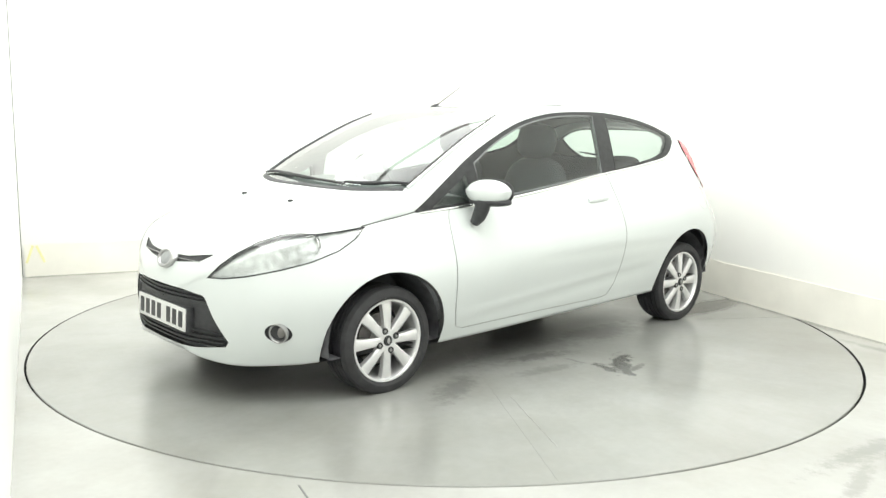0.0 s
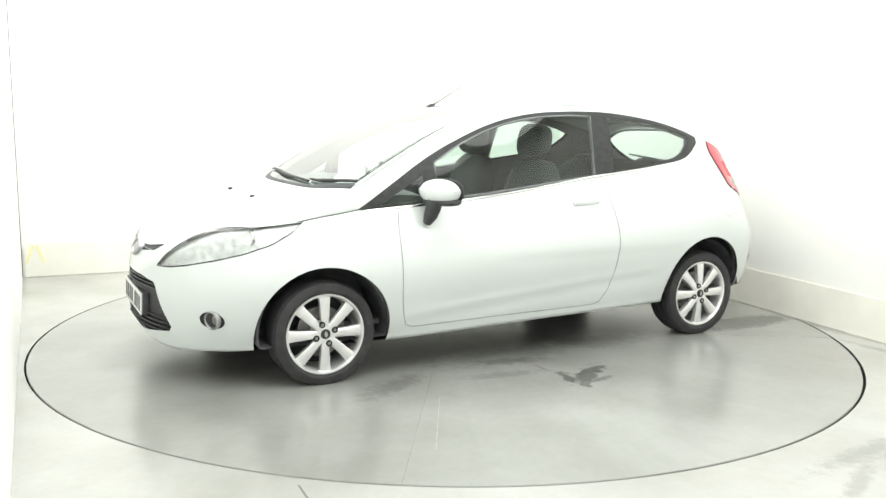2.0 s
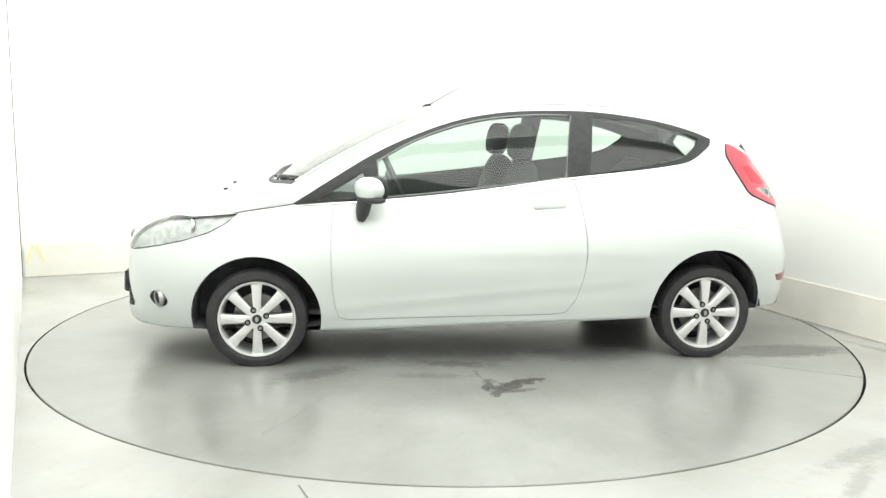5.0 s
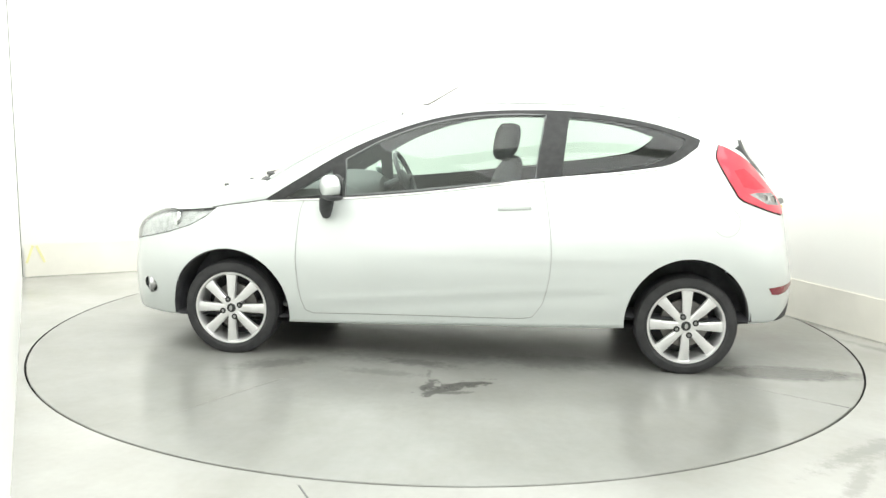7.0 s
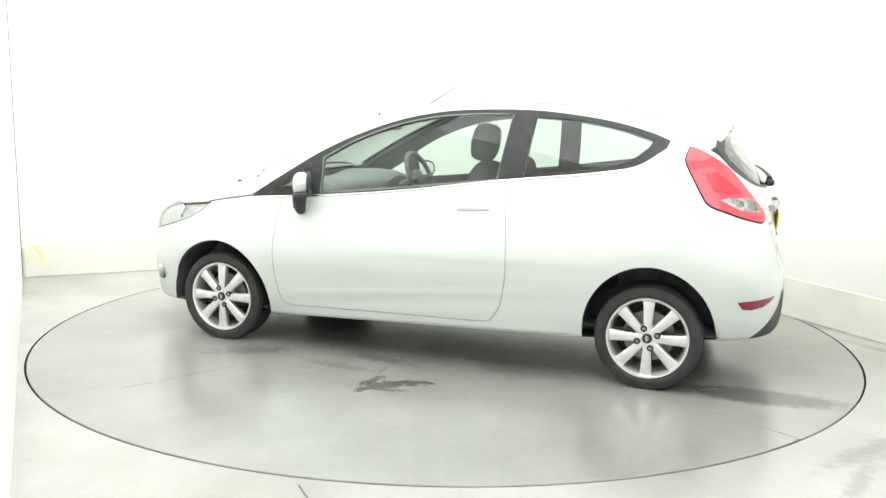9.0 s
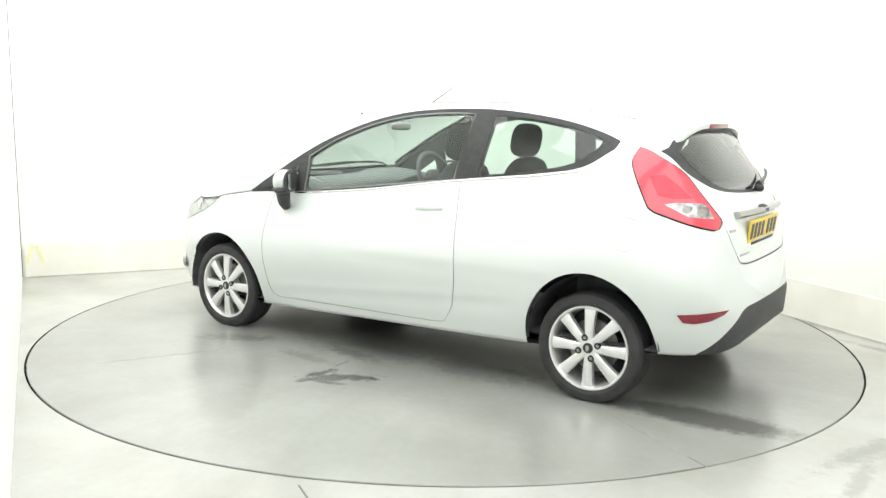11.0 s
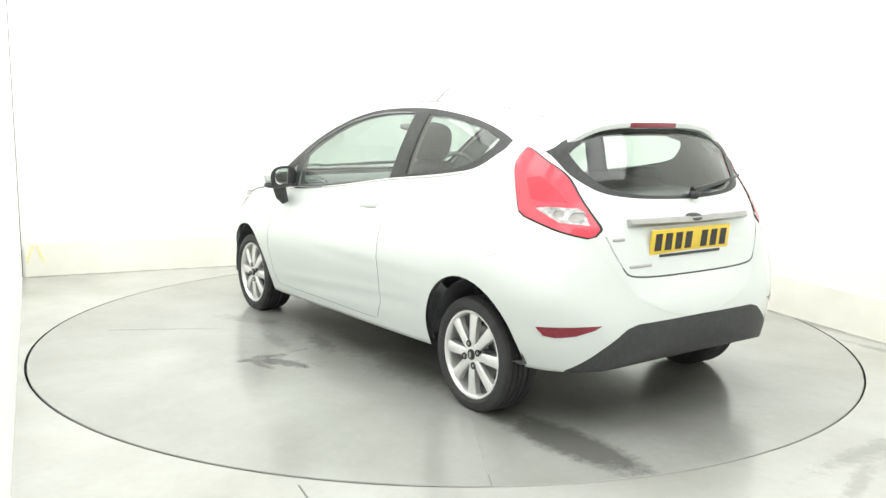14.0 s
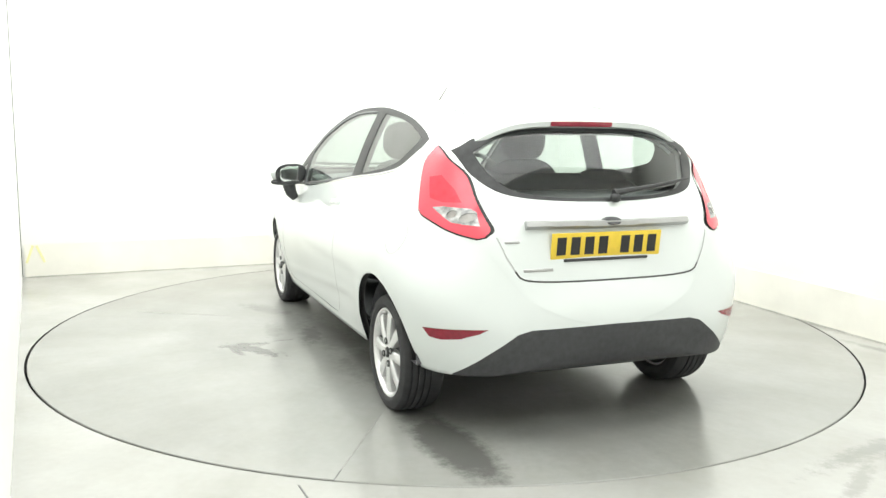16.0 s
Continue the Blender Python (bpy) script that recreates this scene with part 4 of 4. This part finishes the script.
    pts = [on_top(1.212 - .165 * (abs(y) / .67) ** 3, y) for y in [-.625 + .0535 * k for k in range(25)]]
    ribbon(bm, [p for p, _ in pts], [q for _, q in pts], .030, .005)
    part("scuttle", bm, PLASTIC, root, "black scuttle panel below the windscreen")
    for s in (1, -1):
        # black moulding between the windscreen and the raised edge of the pillar
        for name, inset, w, h, material, label in (("screen_moulding", .017, .014, .011, BLACK, "thin black windscreen moulding"), ("pillar_lip", .0, .016, .015, PAINT, "raised white pillar edge")):
            edge = smooth_line([(1.04 - inset, .672 - inset), (.9, .668 - inset), (.74, .648 - inset), (.587, .628 - inset), (.43, .607 - inset), (.315, .577 - inset)], 5)
            pts = [on_top(x, y * s) for x, y in edge]
            bm = bmesh.new()
            ribbon(bm, [p for p, _ in pts], [q for _, q in pts], w, h)
            part(name, bm, material, root, label)
        # roof moulding
        pts = [on_top(x, y * s) for x, y in smooth_line([(.2, .500), (-.3, .478), (-.65, .455), (-1.0, .440), (-1.30, .425)], 7)]
        bm = bmesh.new()
        ribbon(bm, [p for p, _ in pts], [q for _, q in pts], .011, .003)
        part("roof_moulding", bm, GASKET, root, "thin dark roof moulding")
        # grey rubber round the door glass
        rim = DOOR_GLASS + DOOR_GLASS[:1]
        pts = [on_side(x, z) for x, z in rim]
        bm = bmesh.new()
        ribbon(bm, [Vector((p.x, p.y * s, p.z)) for p, _ in pts], [Vector((q.x, q.y * s, q.z)) for _, q in pts], .009, .003)
        part("window_gasket", bm, GASKET, root, "thin grey window gasket")
    for y in (-.20, .26):
        p, q = on_top(1.46, y)
        bm = bmesh.new()
        blob(bm, Matrix.Translation(p + q * .004), (.03, .022, .014), 2.4, 12, 8)
        part("washer_jet", bm, BLACK, root, "small black washer jet")


def cabin(root):
    def seat(y, x=-.02):
        bm = bmesh.new()
        blob(bm, pose(x + .10, y, .48, 0, -6, 0), (.56, .50, .20), 3.2)
        part("seat_cushion", bm, FABRIC, root, "charcoal fabric seat cushion")
        bm = bmesh.new()
        blob(bm, pose(x - .19, y, .78, 0, -14, 0), (.17, .48, .66), 3.2)
        part("seat_backrest", bm, FABRIC, root, "charcoal fabric backrest")
        bm = bmesh.new()
        blob(bm, pose(x - .235, y, 1.205, 0, -10, 0), (.13, .27, .215), 3.0)
        hr = part("headrest", bm, FABRIC, root, "charcoal headrest")
        for d in (-.06, .06):
            bm = bmesh.new()
            tube(bm, [(x - .235, y + d, 1.02), (x - .235, y + d, 1.15)], .007, 8)
            part("headrest_post", bm, CHROME, hr)

    seat(.36)
    seat(-.36)
    bm = bmesh.new()
    blob(bm, pose(-.86, 0, .52, 0, -4, 0), (.50, 1.22, .20), 3.6)
    part("rear_seat_cushion", bm, FABRIC, root, "charcoal fabric rear bench")
    bm = bmesh.new()
    blob(bm, pose(-1.12, 0, .80, 0, -16, 0), (.16, 1.22, .56), 4)
    part("rear_backrest", bm, FABRIC, root, "charcoal fabric rear backrest")
    for y in (-.33, .33):
        bm = bmesh.new()
        blob(bm, pose(-1.19, y, 1.045, 0, -10, 0), (.09, .25, .10), 3)
        part("rear_headrest", bm, FABRIC, root, "low charcoal rear headrest")
    bm = bmesh.new()
    box(bm, pose(-1.42, 0, .985), (.42, 1.02, .03), .01)
    part("parcel_shelf", bm, TRIM_IN, root, "dark parcel shelf")
    bm = bmesh.new()
    box(bm, pose(0, 0, .27), (2.3, 1.36, .03), .01)
    part("cabin_floor", bm, TRIM_IN, root, "dark cabin floor")
    # dashboard: a rounded section drawn across the cabin
    bm = bmesh.new()
    prof = [(1.08, .60), (1.08, .90), (.98, .945), (.80, .955), (.66, .945), (.60, .91), (.585, .83), (.62, .70), (.70, .60)]
    rows = []
    for k in range(17):
        y = -.66 + 1.32 * k / 16
        hump = .035 * math.exp(-((y + .36) / .17) ** 2) - .02 * (abs(y) / .66) ** 4
        rows.append([bm.verts.new((x - (.03 if x < .7 else 0) * math.exp(-(y / .2) ** 2), y * (.90 if x > 1.0 else 1), z + (hump if z > .9 else 0))) for x, z in prof])
    for a, b in zip(rows, rows[1:]):
        for i in range(len(prof)):
            j = (i + 1) % len(prof)
            bm.faces.new((a[i], a[j], b[j], b[i]))
    bm.faces.new(rows[0])
    bm.faces.new(rows[-1][::-1])
    bmesh.ops.recalc_face_normals(bm, faces=bm.faces[:])
    part("dashboard", bm, TRIM_IN, root, "grey plastic dashboard", smooth=50)
    # steering wheel on the car's right
    m = pose(.44, -.36, .935, 0, -66, 0)
    bm = bmesh.new()
    n, k = 40, 10
    ring = []
    for i in range(n):
        a = 2 * math.pi * i / n
        ring.append([bm.verts.new(m @ Vector(((.178 + .016 * math.cos(2 * math.pi * j / k)) * math.cos(a), (.178 + .016 * math.cos(2 * math.pi * j / k)) * math.sin(a), .016 * math.sin(2 * math.pi * j / k)))) for j in range(k)])
    for i in range(n):
        a, b = ring[i], ring[(i + 1) % n]
        for j in range(k):
            bm.faces.new((a[j], a[(j + 1) % k], b[(j + 1) % k], b[j]))
    bmesh.ops.recalc_face_normals(bm, faces=bm.faces[:])
    sw = part("steering_wheel", bm, TRIM_IN, root, "dark grey steering wheel")
    bm = bmesh.new()
    blob(bm, m @ pose(0, 0, -.02), (.13, .15, .06), 2.6)
    for a in (90, 270, 180):
        tube(bm, [(0, 0, -.02), (.17 * math.cos(radians(a)), .17 * math.sin(radians(a)), 0)], .016, 8, m)
    tube(bm, [(0, 0, -.03), (0, 0, -.22)], .03, 10, m)
    part("wheel_hub", bm, TRIM_IN, sw)
    # interior mirror
    bm = bmesh.new()
    blob(bm, pose(.47, 0, 1.28, 0, 0, 0), (.03, .20, .05), 3)
    tube(bm, [(.47, 0, 1.29), (.50, 0, 1.335)], .006, 8)
    part("interior_mirror", bm, LINING, root, "grey interior mirror")


def car():
    root = new("car")
    tagged(root, "white three-door hatchback car standing on the turntable", "car")
    bm, tag = marked_shell()
    body = panel("body", bm, tag, ["body"], PAINT, root)
    panel("panel_gap", bm, tag, ["boot_gap"], GAP, body, offset=.004)
    panel("screen_seal", bm, tag, ["screen_seal"], BLACK, root, label="black windscreen seal")
    panel("rear_surround", bm, tag, ["rear_surround"], BLACK, root, label="black rear window border")
    panel("underbody", bm, tag, ["underbody"], PLASTIC, root, label="dark underbody")
    for nm in ("bonnet", "roof", "front_bumper", "rear_bumper"):
        panel(nm, bm, tag, [nm], PAINT, root)
    panel("tailgate", bm, tag, ["tailgate"], PAINT, root)
    w = panel("windscreen", bm, tag, ["windscreen"], SCREEN_GLASS, root)
    w.visible_shadow = False
    w = panel("rear_window", bm, tag, ["rear_window"], REAR_GLASS, root, offset=.003, label="tinted rear window glass")
    w.visible_shadow = False
    panel("lower_grille", bm, tag, ["lower_grille"], PLASTIC, root, offset=.02, label="black lower grille")
    panel("upper_grille", bm, tag, ["upper_grille"], PLASTIC, root, offset=.005, label="black slot grille")
    panel("bumper_insert", bm, tag, ["bumper_insert"], PLASTIC, root, label="dark grey plastic bumper insert")
    for s in (1, -1):
        panel("front_wing", bm, tag, ["front_wing"], PAINT, root, s)
        door = panel("door", bm, tag, ["door"], PAINT, root, s)
        panel("panel_gap", bm, tag, ["door_gap"], DOORGAP, door, s, .003)
        panel("panel_gap", bm, tag, ["bonnet_gap"], GAP, body, s, .003)
        panel("tailgate_gap", bm, tag, ["gate_side_gap"], DOORGAP, body, s, .002)
        if s == 1:
            panel("filler_flap_gap", bm, tag, ["flap_gap"], FLAPGAP, body, s, .001)
        panel("headlamp_seal", bm, tag, ["lamp_seal"], BLACK, body, s, .001)
        panel("tail_lamp_seal", bm, tag, ["tail_seal"], BLACK, body, s, .001)
        panel("window_surround", bm, tag, ["window_surround"], BLACK, root, s, label="gloss black window surround")
        for nm in ("door_window", "quarter_window", "sail_window"):
            g = panel(nm, bm, tag, [nm], GLASS, root, s, .003)
            g.visible_shadow = False
        tl = panel("tail_lamp", bm, tag, ["tail_lamp"], RED, root, s, -.006, "red tail lamp")
        panel("reversing_lamp", bm, tag, ["reversing_lamp"], REVLAMP, tl, s, -.006, "clear reversing lamp")
        panel("lamp_bulb", bm, tag, ["lamp_bulb"], BRAKE, tl, s, -.003, "grey bulb seat behind the clear lens")
        panel("lamp_cell", bm, tag, ["lamp_cell"], REDCELL, tl, s, -.006, "deeper red lamp cell")
        panel("rear_reflector", bm, tag, ["rear_reflector"], DARKRED, root, s, -.002, "dark red reflector strip")
        hl = panel("headlamp", bm, tag, ["headlamp"], LENS, root, s, -.002, "clear headlamp lens")
        hl.visible_shadow = False
        panel("reflector", bm, tag, ["headlamp"], SILVER, hl, s, .017, "silver headlamp reflector")
        panel("fog_lamp", bm, tag, ["fog_lamp"], PLASTIC, root, s, .012, "round front fog lamp in a dark recess")
    # inner lining, seen through the windows
    panel("headlining", bm, tag, ["roof"], LINING, root, offset=.03, label="light grey headlining")
    panel("lining", bm, tag, ["body", "front_wing", "rear_bumper", "door", "tailgate", "window_surround", "tail_lamp", "tail_seal", "reversing_lamp", "lamp_cell", "rear_reflector", "rear_surround", "door_gap", "boot_gap", "gate_side_gap", "flap_gap"], TRIM_IN, root, offset=.03, label="dark interior trim")
    bm.free()
    for x, y, z in ((1.2490, .770, .259), (-1.2575, .775, .263)):
        for s in (1, -1):
            wheel(root, x, y * s, z, s)
            bm = bmesh.new()
            lathe(bm, [(.338, .0), (.338, -.26), (.0001, -.26)], 40, pose(x, .77 * s, z + .012, -90 * s))
            for v in bm.verts:
                v.co.z = max(v.co.z, .295 if x < 0 else .215)
            part("wheel_arch", bm, ARCH, root, "dusty dark grey wheel arch liner")
    fittings(root)
    cabin(root)
    widen = Matrix.Translation((0, -.0255, 0)) @ Matrix.Diagonal((1, 1.03, 1, 1))
    done = set()
    for ob in root.children_recursive:
        if ob.type == "MESH" and ob.parent.name.split(".")[0] != "wheel" and ob.data not in done:
            ob.data.transform(widen)
            done.add(ob.data)
        elif ob.type == "EMPTY":
            ob.location = widen @ ob.location
    return root


hatchback = car()


# ------------------------------------------------------------ what moves
def motions():
    rows_table, rows_car = [], []
    for k in range(33):
        t = k * .5
        turn = Matrix.Rotation(radians(TURN_0 + TURN_RATE * t), 4, "Z")
        rows_table.append((t, turn.copy()))
        rows_car.append((t, turn @ pose(CAR_AT[0], CAR_AT[1], 0)))
    walk(table, rows_table)
    walk(hatchback, rows_car)


motions()
